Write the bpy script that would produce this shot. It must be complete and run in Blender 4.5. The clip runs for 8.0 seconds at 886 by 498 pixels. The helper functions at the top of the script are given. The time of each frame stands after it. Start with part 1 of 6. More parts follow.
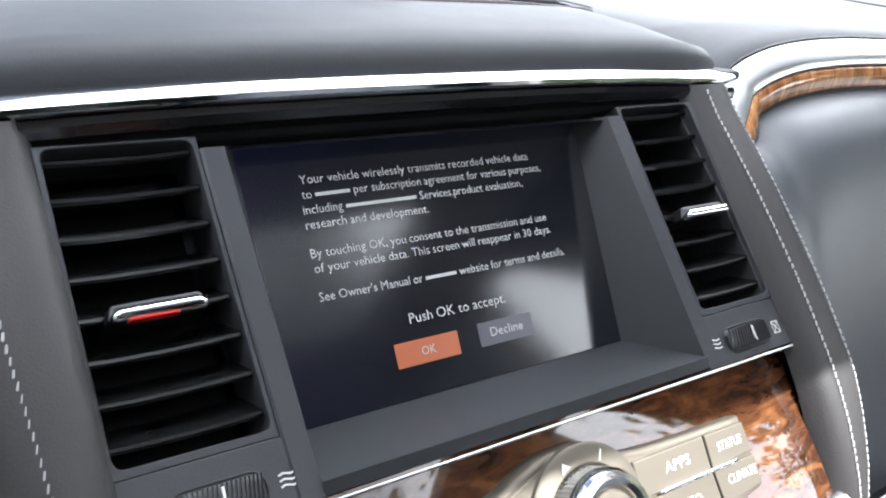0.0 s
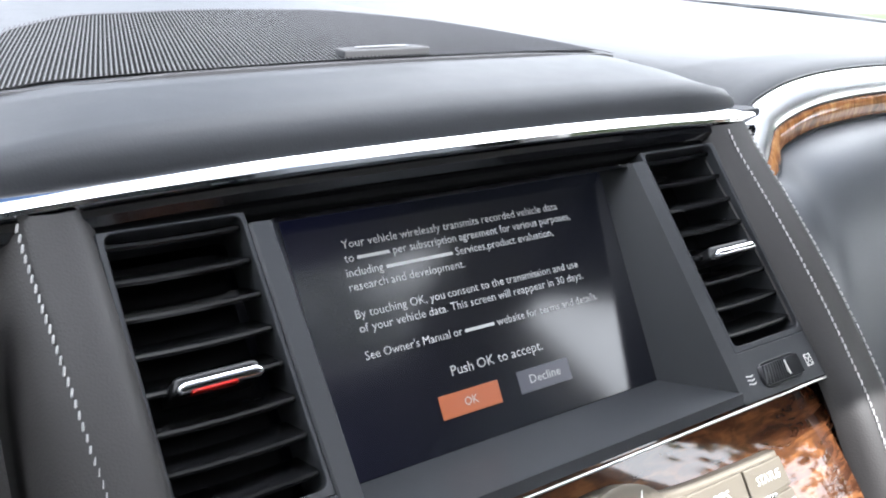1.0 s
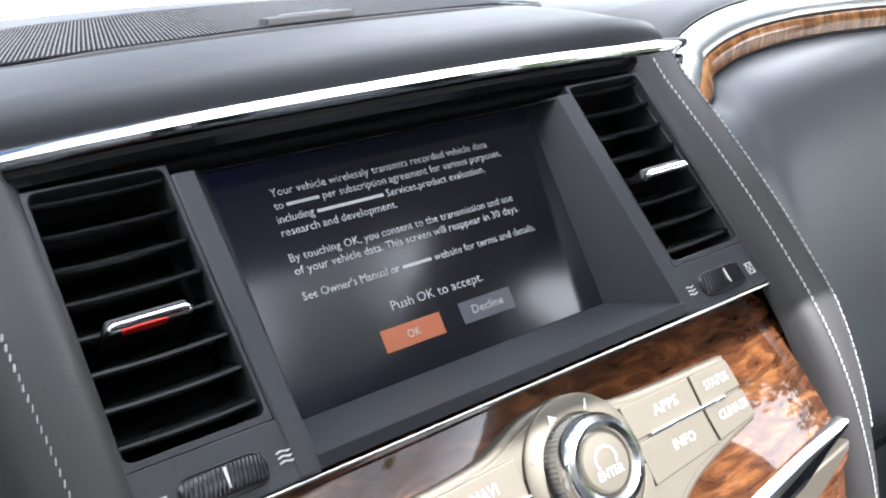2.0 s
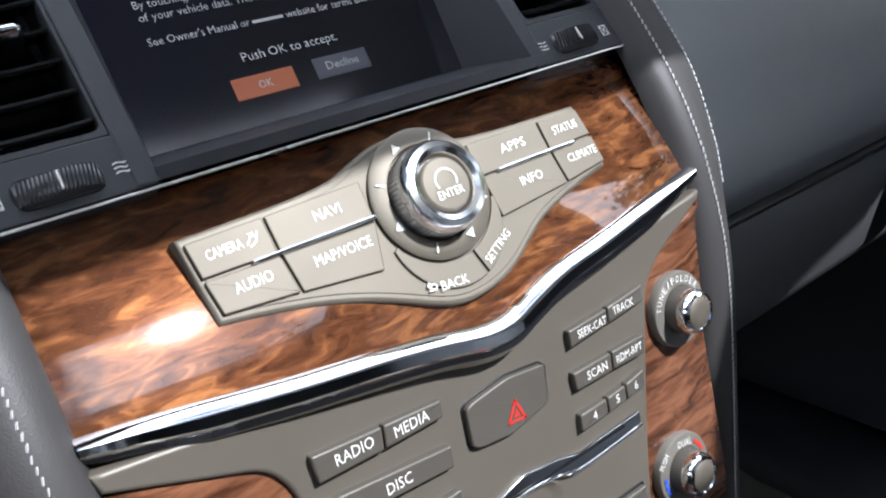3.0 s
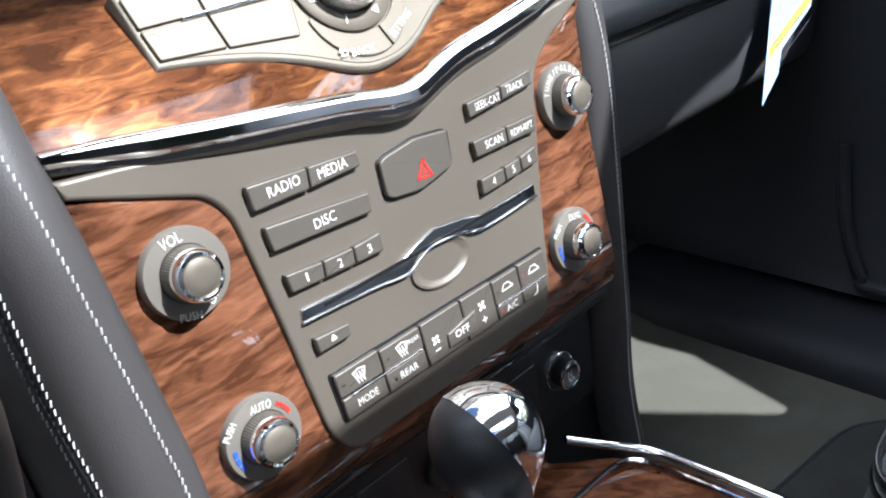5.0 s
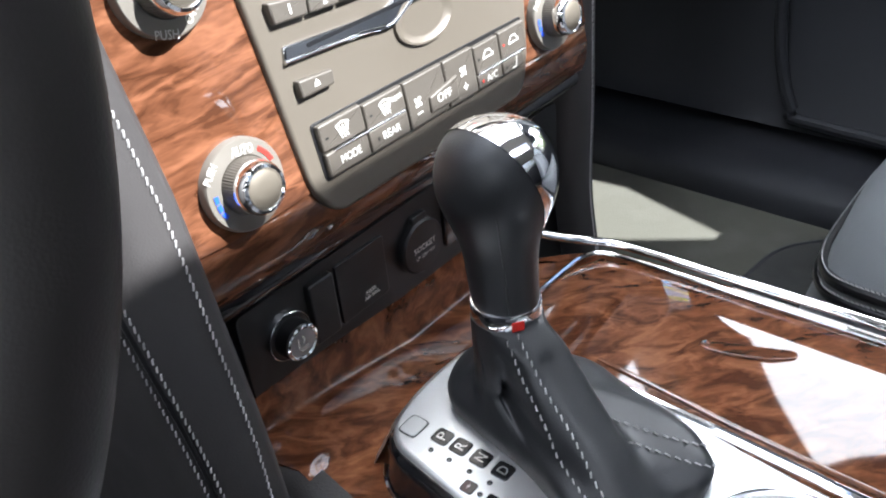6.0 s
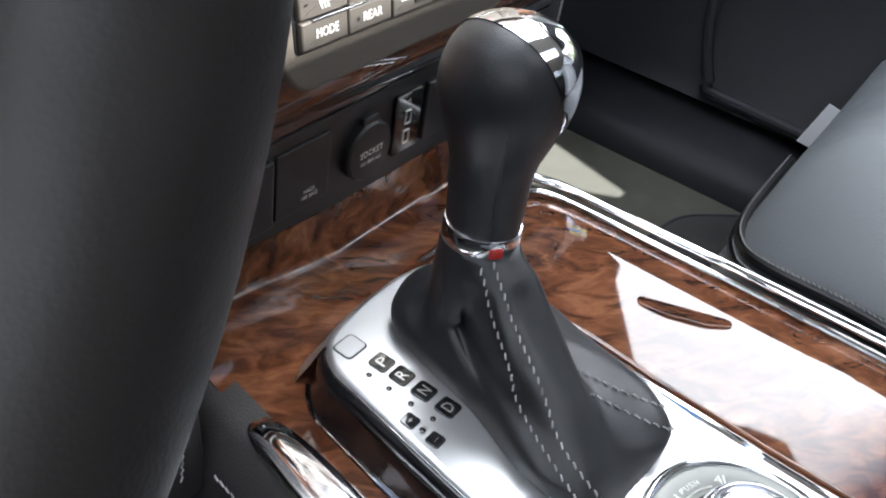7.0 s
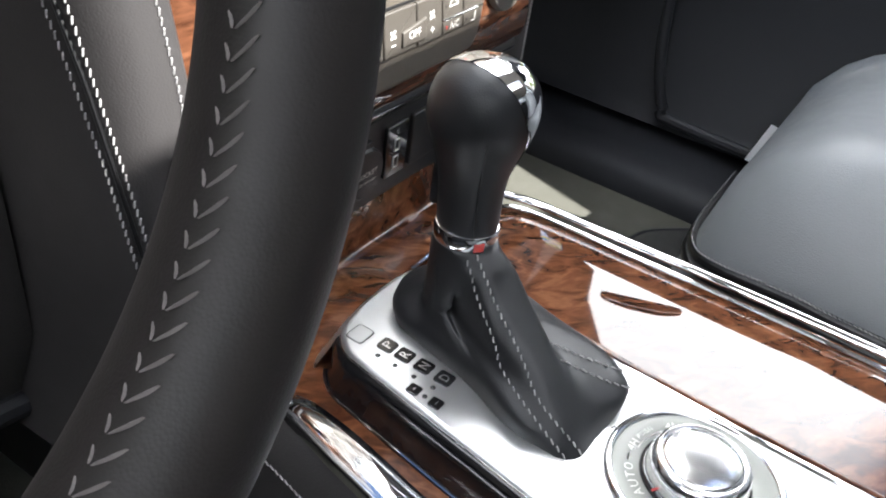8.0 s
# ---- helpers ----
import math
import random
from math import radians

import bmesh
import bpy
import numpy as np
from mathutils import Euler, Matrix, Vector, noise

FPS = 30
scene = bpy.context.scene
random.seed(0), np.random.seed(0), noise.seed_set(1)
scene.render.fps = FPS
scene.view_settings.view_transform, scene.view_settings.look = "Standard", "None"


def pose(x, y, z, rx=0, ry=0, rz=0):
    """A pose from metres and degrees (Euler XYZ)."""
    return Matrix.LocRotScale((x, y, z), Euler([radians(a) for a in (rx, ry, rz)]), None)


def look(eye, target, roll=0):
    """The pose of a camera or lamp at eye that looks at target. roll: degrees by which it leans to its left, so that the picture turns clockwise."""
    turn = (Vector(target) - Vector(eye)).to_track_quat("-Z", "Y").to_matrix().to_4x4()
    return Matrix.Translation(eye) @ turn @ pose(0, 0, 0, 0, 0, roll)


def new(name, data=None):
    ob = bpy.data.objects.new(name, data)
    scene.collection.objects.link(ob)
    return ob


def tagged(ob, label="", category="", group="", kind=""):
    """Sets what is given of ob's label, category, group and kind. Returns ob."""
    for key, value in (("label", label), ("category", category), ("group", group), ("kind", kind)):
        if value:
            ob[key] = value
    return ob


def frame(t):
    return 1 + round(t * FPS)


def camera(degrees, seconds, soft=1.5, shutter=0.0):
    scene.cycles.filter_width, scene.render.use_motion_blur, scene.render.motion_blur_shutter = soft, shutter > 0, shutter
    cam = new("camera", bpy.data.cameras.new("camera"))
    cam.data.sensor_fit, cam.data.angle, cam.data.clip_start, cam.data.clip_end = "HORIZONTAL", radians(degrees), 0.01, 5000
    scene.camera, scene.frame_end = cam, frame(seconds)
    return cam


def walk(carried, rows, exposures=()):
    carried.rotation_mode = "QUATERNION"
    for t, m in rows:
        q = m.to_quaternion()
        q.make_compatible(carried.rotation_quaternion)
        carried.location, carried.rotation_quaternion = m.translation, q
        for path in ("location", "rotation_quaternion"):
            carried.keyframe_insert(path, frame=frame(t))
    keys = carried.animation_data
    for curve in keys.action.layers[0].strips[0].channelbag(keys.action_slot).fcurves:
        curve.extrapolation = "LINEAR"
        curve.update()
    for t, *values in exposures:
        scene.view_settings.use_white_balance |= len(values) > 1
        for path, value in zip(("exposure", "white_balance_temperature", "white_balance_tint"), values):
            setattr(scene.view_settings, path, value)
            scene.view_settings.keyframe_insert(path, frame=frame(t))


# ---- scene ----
cam = camera(53.7, 8.0, 2.0, 0.1)
PATH = [
    (0, (-0.25, -0.003, 1.197), (0.872, 1.527, 0.565), 3.3),
    (0.5, (-0.26, -0.003, 1.211), (0.819, 1.573, 0.619), 1.5),
    (1, (-0.261, -0.012, 1.218), (0.812, 1.571, 0.635), 0.0),
    (2.3, (-0.238, -0.078, 1.164), (0.813, 1.529, 0.606), -8.2),
    (2.5, (-0.237, -0.097, 1.151), (0.812, 1.502, 0.563), -8.9),
    (3, (-0.234, -0.113, 1.096), (0.858, 1.39, 0.355), -8.0),
    (3.5, (-0.252, -0.125, 1.074), (0.849, 1.343, 0.278), -7.3),
    (4, (-0.27, -0.154, 1.068), (0.829, 1.312, 0.267), -7.4),
    (4.2, (-0.277, -0.166, 1.065), (0.822, 1.301, 0.266), -8.1),
    (5.3, (-0.318, -0.185, 1.01), (0.897, 1.107, 0.086), -8.8),
    (5.5, (-0.331, -0.179, 0.996), (0.897, 1.066, 0.027), -8.3),
    (5.8, (-0.345, -0.162, 0.971), (0.884, 1.004, -0.092), -6.8),
    (6, (-0.349, -0.146, 0.957), (0.876, 0.969, -0.163), -5.6),
    (6.2, (-0.354, -0.132, 0.938), (0.87, 0.967, -0.205), -5.0),
    (6.5, (-0.3514, -0.1066, 0.9262), (0.885, 0.897, -0.283), -0.6),
    (7, (-0.3566, -0.0801, 0.9207), (1.005, 0.705, -0.318), 10.6),
    (7.2, (-0.3694, -0.0655, 0.9286), (1.032, 0.621, -0.322), 15.5),
    (7.5, (-0.3957, -0.0537, 0.932), (1.043, 0.617, -0.284), 16.1),
    (7.8, (-0.422, -0.0902, 0.9378), (1.045, 0.61, -0.227), 12.4),
    (8, (-0.4306, -0.1165, 0.9558), (1.001, 0.662, -0.206), 9.1),
]
walk(cam, [(t, look(eye, target, roll)) for t, eye, target, roll in PATH], exposures=((0.0, 1.95, 6000, 10), (1.2, 2.0, 6000, 10), (2.5, 1.68, 5850, 10), (3.0, 1.10, 5700, 10), (3.5, 0.95, 5620, 10), (4.2, 1.15, 5550, 10), (5.5, 2.05, 5850, 10), (6.0, 2.4, 5930, 10), (6.5, 2.72, 6000, 10), (7.4, 2.0, 6100, 10), (8.0, 2.3, 6250, 10)))

# ---- world, sun, exposure ----
SUN = Vector((0.28, -0.63, 0.72)).normalized()
world = bpy.data.worlds.new("sky")
scene.world = world
world.use_nodes = True
wn = world.node_tree.nodes
sky = wn.new("ShaderNodeTexSky")
sky.sky_type, sky.sun_disc = "NISHITA", False
sky.sun_elevation = math.asin(SUN.z)
sky.sun_rotation = math.atan2(SUN.x, SUN.y)
# broken white cloud over the blue
wc = wn.new("ShaderNodeTexCoord")
cl = wn.new("ShaderNodeTexNoise")
cl.inputs["Scale"].default_value, cl.inputs["Detail"].default_value, cl.inputs["Roughness"].default_value = 1.3, 6, 0.55
cr = wn.new("ShaderNodeValToRGB")
cr.color_ramp.elements[0].position, cr.color_ramp.elements[1].position = 0.445, 0.572
cm = wn.new("ShaderNodeMixRGB")
cm.inputs["Color2"].default_value = (42.0, 42.0, 42.0, 1)
wl = world.node_tree.links
wm = wn.new("ShaderNodeMapping")
wm.inputs["Location"].default_value = (31.7, 21.5, 51.0)
wl.new(wc.outputs["Generated"], wm.inputs["Vector"])
wl.new(wm.outputs["Vector"], cl.inputs["Vector"])
wl.new(cl.outputs["Fac"], cr.inputs["Fac"])
wl.new(cr.outputs["Color"], cm.inputs["Fac"])
wl.new(sky.outputs[0], cm.inputs["Color1"])
wl.new(cm.outputs["Color"], wn["Background"].inputs[0])
wn["Background"].inputs[1].default_value = 0.065
sun = new("sun", bpy.data.lights.new("sun", "SUN"))
sun.data.energy, sun.data.angle, sun.data.color = 5.0, radians(0.6), (1.0, 0.965, 0.91)
sun.matrix_world = look(SUN * 20, (0, 0, 0))

# ---- materials ----
def mat(name, color=(0.5, 0.5, 0.5), rough=0.5, metal=0.0, coat=0.0, bump=0.0, scale=400.0, vary=0.0, emit=None, strength=0.0, sheen=0.0, spec=0.5):
    m = bpy.data.materials.new(name)
    m.use_nodes = True
    t = m.node_tree
    b = t.nodes["Principled BSDF"]
    b.inputs["Base Color"].default_value = (*color, 1)
    b.inputs["Roughness"].default_value = rough
    b.inputs["Metallic"].default_value = metal
    b.inputs["Coat Weight"].default_value = coat
    b.inputs["Coat Roughness"].default_value = 0.03
    b.inputs["Specular IOR Level"].default_value = spec
    b.inputs["Sheen Weight"].default_value = sheen
    if emit:
        b.inputs["Emission Color"].default_value = (*emit, 1)
        b.inputs["Emission Strength"].default_value = strength
    if bump or vary:
        co = t.nodes.new("ShaderNodeTexCoord")
        no = t.nodes.new("ShaderNodeTexNoise")
        no.inputs["Scale"].default_value = scale
        no.inputs["Detail"].default_value = 4
        t.links.new(co.outputs["Object"], no.inputs["Vector"])
        if bump:
            bu = t.nodes.new("ShaderNodeBump")
            bu.inputs["Strength"].default_value = bump
            bu.inputs["Distance"].default_value = 0.0006
            t.links.new(no.outputs["Fac"], bu.inputs["Height"])
            t.links.new(bu.outputs["Normal"], b.inputs["Normal"])
        if vary:
            n2 = t.nodes.new("ShaderNodeTexNoise")
            n2.inputs["Scale"].default_value = 14
            n2.inputs["Detail"].default_value = 6
            t.links.new(co.outputs["Object"], n2.inputs["Vector"])
            mr = t.nodes.new("ShaderNodeMapRange")
            mr.inputs["From Min"].default_value, mr.inputs["From Max"].default_value = 0.3, 0.7
            mr.inputs["To Min"].default_value, mr.inputs["To Max"].default_value = rough - vary, rough + vary
            t.links.new(n2.outputs["Fac"], mr.inputs["Value"])
            t.links.new(mr.outputs["Result"], b.inputs["Roughness"])
    return m


def leather(name, color, rough=0.5, scale=900.0, bump=0.35, spec=0.5, vary=0.05):
    """Grained hide: fine cells, a little crease and uneven gloss."""
    m = mat(name, color, rough, spec=spec)
    t = m.node_tree
    b = t.nodes["Principled BSDF"]
    co = t.nodes.new("ShaderNodeTexCoord")
    vo = t.nodes.new("ShaderNodeTexVoronoi")
    vo.inputs["Scale"].default_value = scale
    no = t.nodes.new("ShaderNodeTexNoise")
    no.inputs["Scale"].default_value = 60
    no.inputs["Detail"].default_value = 5
    t.links.new(co.outputs["Object"], vo.inputs["Vector"])
    t.links.new(co.outputs["Object"], no.inputs["Vector"])
    ad = t.nodes.new("ShaderNodeMath")
    ad.operation = "ADD"
    t.links.new(vo.outputs["Distance"], ad.inputs[0])
    sm = t.nodes.new("ShaderNodeMath")
    sm.operation, sm.inputs[1].default_value = "MULTIPLY", 0.35
    t.links.new(no.outputs["Fac"], sm.inputs[0])
    t.links.new(sm.outputs[0], ad.inputs[1])
    bu = t.nodes.new("ShaderNodeBump")
    bu.inputs["Strength"].default_value = bump
    bu.inputs["Distance"].default_value = 0.0004
    t.links.new(ad.outputs[0], bu.inputs["Height"])
    t.links.new(bu.outputs["Normal"], b.inputs["Normal"])
    mr = t.nodes.new("ShaderNodeMapRange")
    mr.inputs["From Min"].default_value, mr.inputs["From Max"].default_value = 0.3, 0.7
    mr.inputs["To Min"].default_value, mr.inputs["To Max"].default_value = rough - vary, rough + vary
    t.links.new(no.outputs["Fac"], mr.inputs["Value"])
    t.links.new(mr.outputs["Result"], b.inputs["Roughness"])
    return m


def wood(name, stretch, dark, mid, light, ripple=1.0, pores=0.5, metal=0.0, turn=0.0, detail=5, ramp=(0.32, 0.70)):
    """Lacquered figured veneer: warped bands, fine pores, a clear coat."""
    m = mat(name, mid, 0.34 if metal else 0.55, metal, coat=1.0, spec=0.0)
    t = m.node_tree
    b = t.nodes["Principled BSDF"]
    b.inputs["Coat Roughness"].default_value = 0.035
    b.inputs["Coat IOR"].default_value = 1.55
    co = t.nodes.new("ShaderNodeTexCoord")
    mp = t.nodes.new("ShaderNodeMapping")
    mp.inputs["Scale"].default_value = stretch
    tu = t.nodes.new("ShaderNodeMapping")
    tu.inputs["Rotation"].default_value = (0, 0, radians(turn))
    t.links.new(co.outputs["Object"], tu.inputs["Vector"])
    t.links.new(tu.outputs["Vector"], mp.inputs["Vector"])
    warp = t.nodes.new("ShaderNodeTexNoise")
    warp.inputs["Scale"].default_value, warp.inputs["Detail"].default_value = 0.8, 4
    t.links.new(mp.outputs["Vector"], warp.inputs["Vector"])
    mx = t.nodes.new("ShaderNodeMixRGB")
    mx.blend_type, mx.inputs["Fac"].default_value = "ADD", 0.9 * ripple
    t.links.new(mp.outputs["Vector"], mx.inputs["Color1"])
    t.links.new(warp.outputs["Color"], mx.inputs["Color2"])
    no = t.nodes.new("ShaderNodeTexNoise")
    no.inputs["Scale"].default_value, no.inputs["Detail"].default_value, no.inputs["Distortion"].default_value = 1.6, detail, 1.1
    t.links.new(mx.outputs["Color"], no.inputs["Vector"])
    ra = t.nodes.new("ShaderNodeValToRGB")
    e = ra.color_ramp.elements
    e[0].position, e[0].color = ramp[0], (*dark, 1)
    e[1].position, e[1].color = ramp[1], (*light, 1)
    k = e.new(0.52)
    k.color = (*mid, 1)
    t.links.new(no.outputs["Fac"], ra.inputs["Fac"])
    pore = t.nodes.new("ShaderNodeTexNoise")
    pore.inputs["Scale"].default_value, pore.inputs["Detail"].default_value = 9, 6
    t.links.new(mp.outputs["Vector"], pore.inputs["Vector"])
    mul = t.nodes.new("ShaderNodeMixRGB")
    mul.blend_type, mul.inputs["Fac"].default_value = "MULTIPLY", pores
    t.links.new(ra.outputs["Color"], mul.inputs["Color1"])
    pr = t.nodes.new("ShaderNodeValToRGB")
    pr.color_ramp.elements[0].position, pr.color_ramp.elements[0].color = 0.35, (0.35, 0.3, 0.28, 1)
    pr.color_ramp.elements[1].position = 0.6
    t.links.new(pore.outputs["Fac"], pr.inputs["Fac"])
    t.links.new(pr.outputs["Color"], mul.inputs["Color2"])
    t.links.new(mul.outputs["Color"], b.inputs["Base Color"])
    return m


DASH = leather("dash_vinyl", (0.029, 0.0305, 0.0345), 0.58, 900.0, 0.12, spec=0.38, vary=0.015)
PAD = leather("pad_leather", (0.037, 0.0345, 0.0340), 0.52, 900.0, 0.2, spec=0.30, vary=0.03)
KNEE = leather("knee_leather", (0.036, 0.0335, 0.033), 0.50, spec=0.35)
# same vinyl as DASH, colour raised for the sky light on the face
FACE = leather("lit_dash_vinyl", (0.060, 0.063, 0.069), 0.43, 900.0, 0.12, spec=0.65, vary=0.02)
BOOT = leather("gaiter_leather", (0.0125, 0.0131, 0.0145), 0.42, 1100, 0.18, 0.45)
RIMLEA = leather("rim_leather", (0.0132, 0.0112, 0.0105), 0.50, 1200, 0.12, 0.25, 0.05)
SEAT = leather("seat_leather", (0.175, 0.184, 0.192), 0.47, 700, 0.4)
FRAME = mat("frame_plastic", (0.032, 0.0333, 0.0366), 0.40, bump=0.25, scale=1500, vary=0.06, spec=0.32)
DARK = mat("dark_plastic", (0.006, 0.006, 0.0065), 0.38, bump=0.2, scale=1300, vary=0.05)
LOUVRE = mat("louvre_plastic", (0.006, 0.006, 0.0065), 0.26, vary=0.03, spec=0.25)
RUBBER = mat("wheel_rubber", (0.020, 0.020, 0.022), 0.30, vary=0.03)
MESHWIRE = mat("mesh_paint", (0.036, 0.036, 0.039), 0.66, spec=0.3)
BADGE = mat("badge_metal", (0.05, 0.05, 0.052), 0.7, spec=0.15)
CLOTH = mat("speaker_cloth", (0.012, 0.012, 0.0125), 1.0, spec=0.02)
PIANO = mat("gloss_black", (0.008, 0.008, 0.009), 0.08, coat=0.6, vary=0.02)
FASCIA = mat("fascia_paint", (0.102, 0.088, 0.070), 0.44, metal=0.22, bump=0.12, scale=2500, vary=0.05)
KEYPAINT = mat("key_paint", (0.122, 0.106, 0.083), 0.57, metal=0.55, bump=0.1, scale=2500, vary=0.05)
LOWPAINT = mat("low_key_paint", (0.076, 0.067, 0.056), 0.44, metal=0.20, bump=0.1, scale=2500, vary=0.05)
CHROME = mat("chrome", (0.86, 0.86, 0.87), 0.06, metal=1.0, vary=0.03)
SILVER = mat("satin_silver", (0.62, 0.63, 0.63), 0.30, metal=0.85, bump=0.05, scale=3000, vary=0.05)
# the plate's silver, darkened to offset the button's brighter reflection
SILVERB = mat("satin_silver_toned_down", (0.46, 0.47, 0.47), 0.36, metal=0.85)
DIALCHROME = mat("dial_chrome", (0.88, 0.88, 0.88), 0.17, metal=1.0, vary=0.02)
ARCHSILVER = mat("arch_silver", (0.86, 0.86, 0.84), 0.32, metal=1.0, vary=0.03)
DARKCHROME = mat("dark_chrome", (0.42, 0.42, 0.43), 0.08, metal=1.0, vary=0.03)
KNOBPLATE = mat("knob_plate", (0.150, 0.137, 0.118), 0.42, metal=0.3, vary=0.05)
SCALEPLATE = mat("scale_plate", (0.235, 0.240, 0.222), 0.40, metal=0.25, vary=0.04)
GREYMETAL = mat("grey_metal", (0.48, 0.47, 0.45), 0.30, metal=0.8, vary=0.05)
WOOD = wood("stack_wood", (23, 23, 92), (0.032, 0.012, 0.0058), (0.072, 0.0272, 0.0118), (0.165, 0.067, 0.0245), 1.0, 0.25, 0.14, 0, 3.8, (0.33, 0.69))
WOODK = wood("column_wood", (17, 17, 70), (0.050, 0.0195, 0.0100), (0.110, 0.0445, 0.0225), (0.165, 0.070, 0.036), 1.2, 0.2, 0.0, 0, 3.0, (0.36, 0.66))
WOODC = wood("console_wood", (20, 44, 34), (0.055, 0.0195, 0.0095), (0.125, 0.046, 0.0215), (0.195, 0.080, 0.038), 1.3, 0.2, 0.0, 40, 3.0, (0.36, 0.66))
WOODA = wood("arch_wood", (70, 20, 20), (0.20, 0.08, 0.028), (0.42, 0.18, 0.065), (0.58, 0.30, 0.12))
PRINT = mat("white_print", (0.64, 0.63, 0.59), 0.5)
REDP = mat("red_print", (0.42, 0.025, 0.018), 0.45)
BLUEP = mat("blue_print", (0.02, 0.08, 0.6), 0.4)
GAITERTHREAD = mat("gaiter_thread", (0.30, 0.295, 0.29), 0.75)
RIMTHREAD = mat("rim_thread", (0.115, 0.102, 0.099), 0.75)
THREAD = mat("thread", (0.34, 0.33, 0.325), 0.75)
CARPET = mat("carpet", (0.069, 0.068, 0.054), 0.95, bump=1.0, scale=420, vary=0.25)
# darker than the carpet to stand for footwell shade
SHADEPILE = mat("shade_mat_pile", (0.030, 0.030, 0.028), 0.95, bump=1.0, scale=900, vary=0.2)
LINER = mat("headliner", (0.40, 0.385, 0.36), 0.9, bump=0.3, scale=700)
GLOVE = leather("glove_box_vinyl", (0.050, 0.0505, 0.0525), 0.50, 900.0, 0.12, spec=0.2, vary=0.02)
TRIM = mat("black_trim", (0.019, 0.020, 0.0235), 0.55, bump=0.3, scale=1200, vary=0.05, spec=0.25)
PAPER = mat("paper", (0.78, 0.80, 0.82), 0.7, bump=0.05, scale=300)
PAPERB = mat("paper_blue", (0.36, 0.56, 0.86), 0.7)
YELLOW = mat("yellow_ink", (0.75, 0.72, 0.05), 0.7)
INK = mat("ink", (0.05, 0.05, 0.08), 0.7)
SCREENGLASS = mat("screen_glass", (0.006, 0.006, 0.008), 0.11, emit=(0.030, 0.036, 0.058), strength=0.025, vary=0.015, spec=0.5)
# violet-blue reflection haze painted into the emission, fading from one side of the display
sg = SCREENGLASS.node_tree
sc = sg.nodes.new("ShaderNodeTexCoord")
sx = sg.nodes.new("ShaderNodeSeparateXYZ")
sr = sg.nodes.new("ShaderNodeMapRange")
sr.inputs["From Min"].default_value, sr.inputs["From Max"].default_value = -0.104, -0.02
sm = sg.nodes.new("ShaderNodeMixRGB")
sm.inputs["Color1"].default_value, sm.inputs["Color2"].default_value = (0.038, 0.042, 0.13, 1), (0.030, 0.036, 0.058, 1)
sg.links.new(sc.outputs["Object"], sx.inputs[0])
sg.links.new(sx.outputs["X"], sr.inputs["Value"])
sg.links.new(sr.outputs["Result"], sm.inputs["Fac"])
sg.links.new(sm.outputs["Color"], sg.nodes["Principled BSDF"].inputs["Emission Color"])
SCREENTEXT = mat("screen_text", (0.3, 0.3, 0.3), 0.4, emit=(0.85, 0.84, 0.82), strength=0.058)
SCREENOK = mat("screen_orange", (0.2, 0.05, 0.02), 0.3, emit=(0.62, 0.19, 0.07), strength=0.098)
SCREENGREY = mat("screen_grey", (0.05, 0.05, 0.06), 0.3, emit=(0.08, 0.08, 0.11), strength=0.075)
REFLEX = mat("reflector", (0.50, 0.02, 0.015), 0.2, coat=0.6)
# dark tint chosen to hold back sky light from the rear
TINT = mat("fill_cut_glass", (0.05, 0.055, 0.06), 0.0)
TINT.node_tree.nodes["Principled BSDF"].inputs["Transmission Weight"].default_value = 1.0

# ---- building helpers ----
def axes(o, v):
    """A frame whose x is the car's right, y the given way up a panel, z out of it."""
    u, v = Vector((1, 0, 0)), Vector(v).normalized()
    n = u.cross(v)
    return Matrix(((u.x, v.x, n.x, o[0]), (u.y, v.y, n.y, o[1]), (u.z, v.z, n.z, o[2]), (0, 0, 0, 1)))


FU = axes((0, 0.255, 1.004), (0, 0.625, 0.781))
FW = axes((0, 0.258, 0.993), (0, 0.568, 0.823))
FS = axes((0, 0.300, 1.000), (0, 0.473, 0.881))
FP = axes((0, 0.2285, 0.957), (0, 0.475, 0.880))
FL = axes((0, 0.195, 0.880), (0, 0.155, 0.988))
FC = axes((0, 0, 0.617), (0, 1, 0))
FK = axes((0, 0.188, 0.640), (0, 0, 1))


def thing(name, at, label, category, group="", kind=""):
    ob = new(name)
    ob.empty_display_size = 0.02
    ob.location = at
    return tagged(ob, label, category, group, kind)


def link(name, bm, material, parent=None, label="", smooth=35):
    me = bpy.data.meshes.new(name)
    bmesh.ops.recalc_face_normals(bm, faces=bm.faces)
    bm.to_mesh(me)
    bm.free()
    me.materials.append(material)
    if smooth:
        me.polygons.foreach_set("use_smooth", [True] * len(me.polygons))
        me.set_sharp_from_angle(angle=radians(smooth))
    ob = new(name, me)
    if parent:
        ob.parent = parent
        base = Matrix.Translation(parent.location) if parent.type == "EMPTY" else Matrix()
        ob.matrix_parent_inverse = base.inverted()
    if label:
        ob["label"] = label
    return ob


def part(name, bm, material, parent, label="", smooth=35):
    return link(name, bm, material, parent, label, smooth)


def rings(rs, M=None, closed=True, cap0=True, cap1=True, bm=None):
    """Skin through rings of equal point count."""
    bm = bm or bmesh.new()
    vs = [[bm.verts.new((M @ Vector(p)) if M else p) for p in r] for r in rs]
    n = len(rs[0])
    for a, b in zip(vs, vs[1:]):
        for i in range(n if closed else n - 1):
            j = (i + 1) % n
            try:
                bm.faces.new((a[i], a[j], b[j], b[i]))
            except ValueError:
                pass
    if closed and cap0:
        bm.faces.new(vs[0][::-1])
    if closed and cap1:
        bm.faces.new(vs[-1])
    return bm


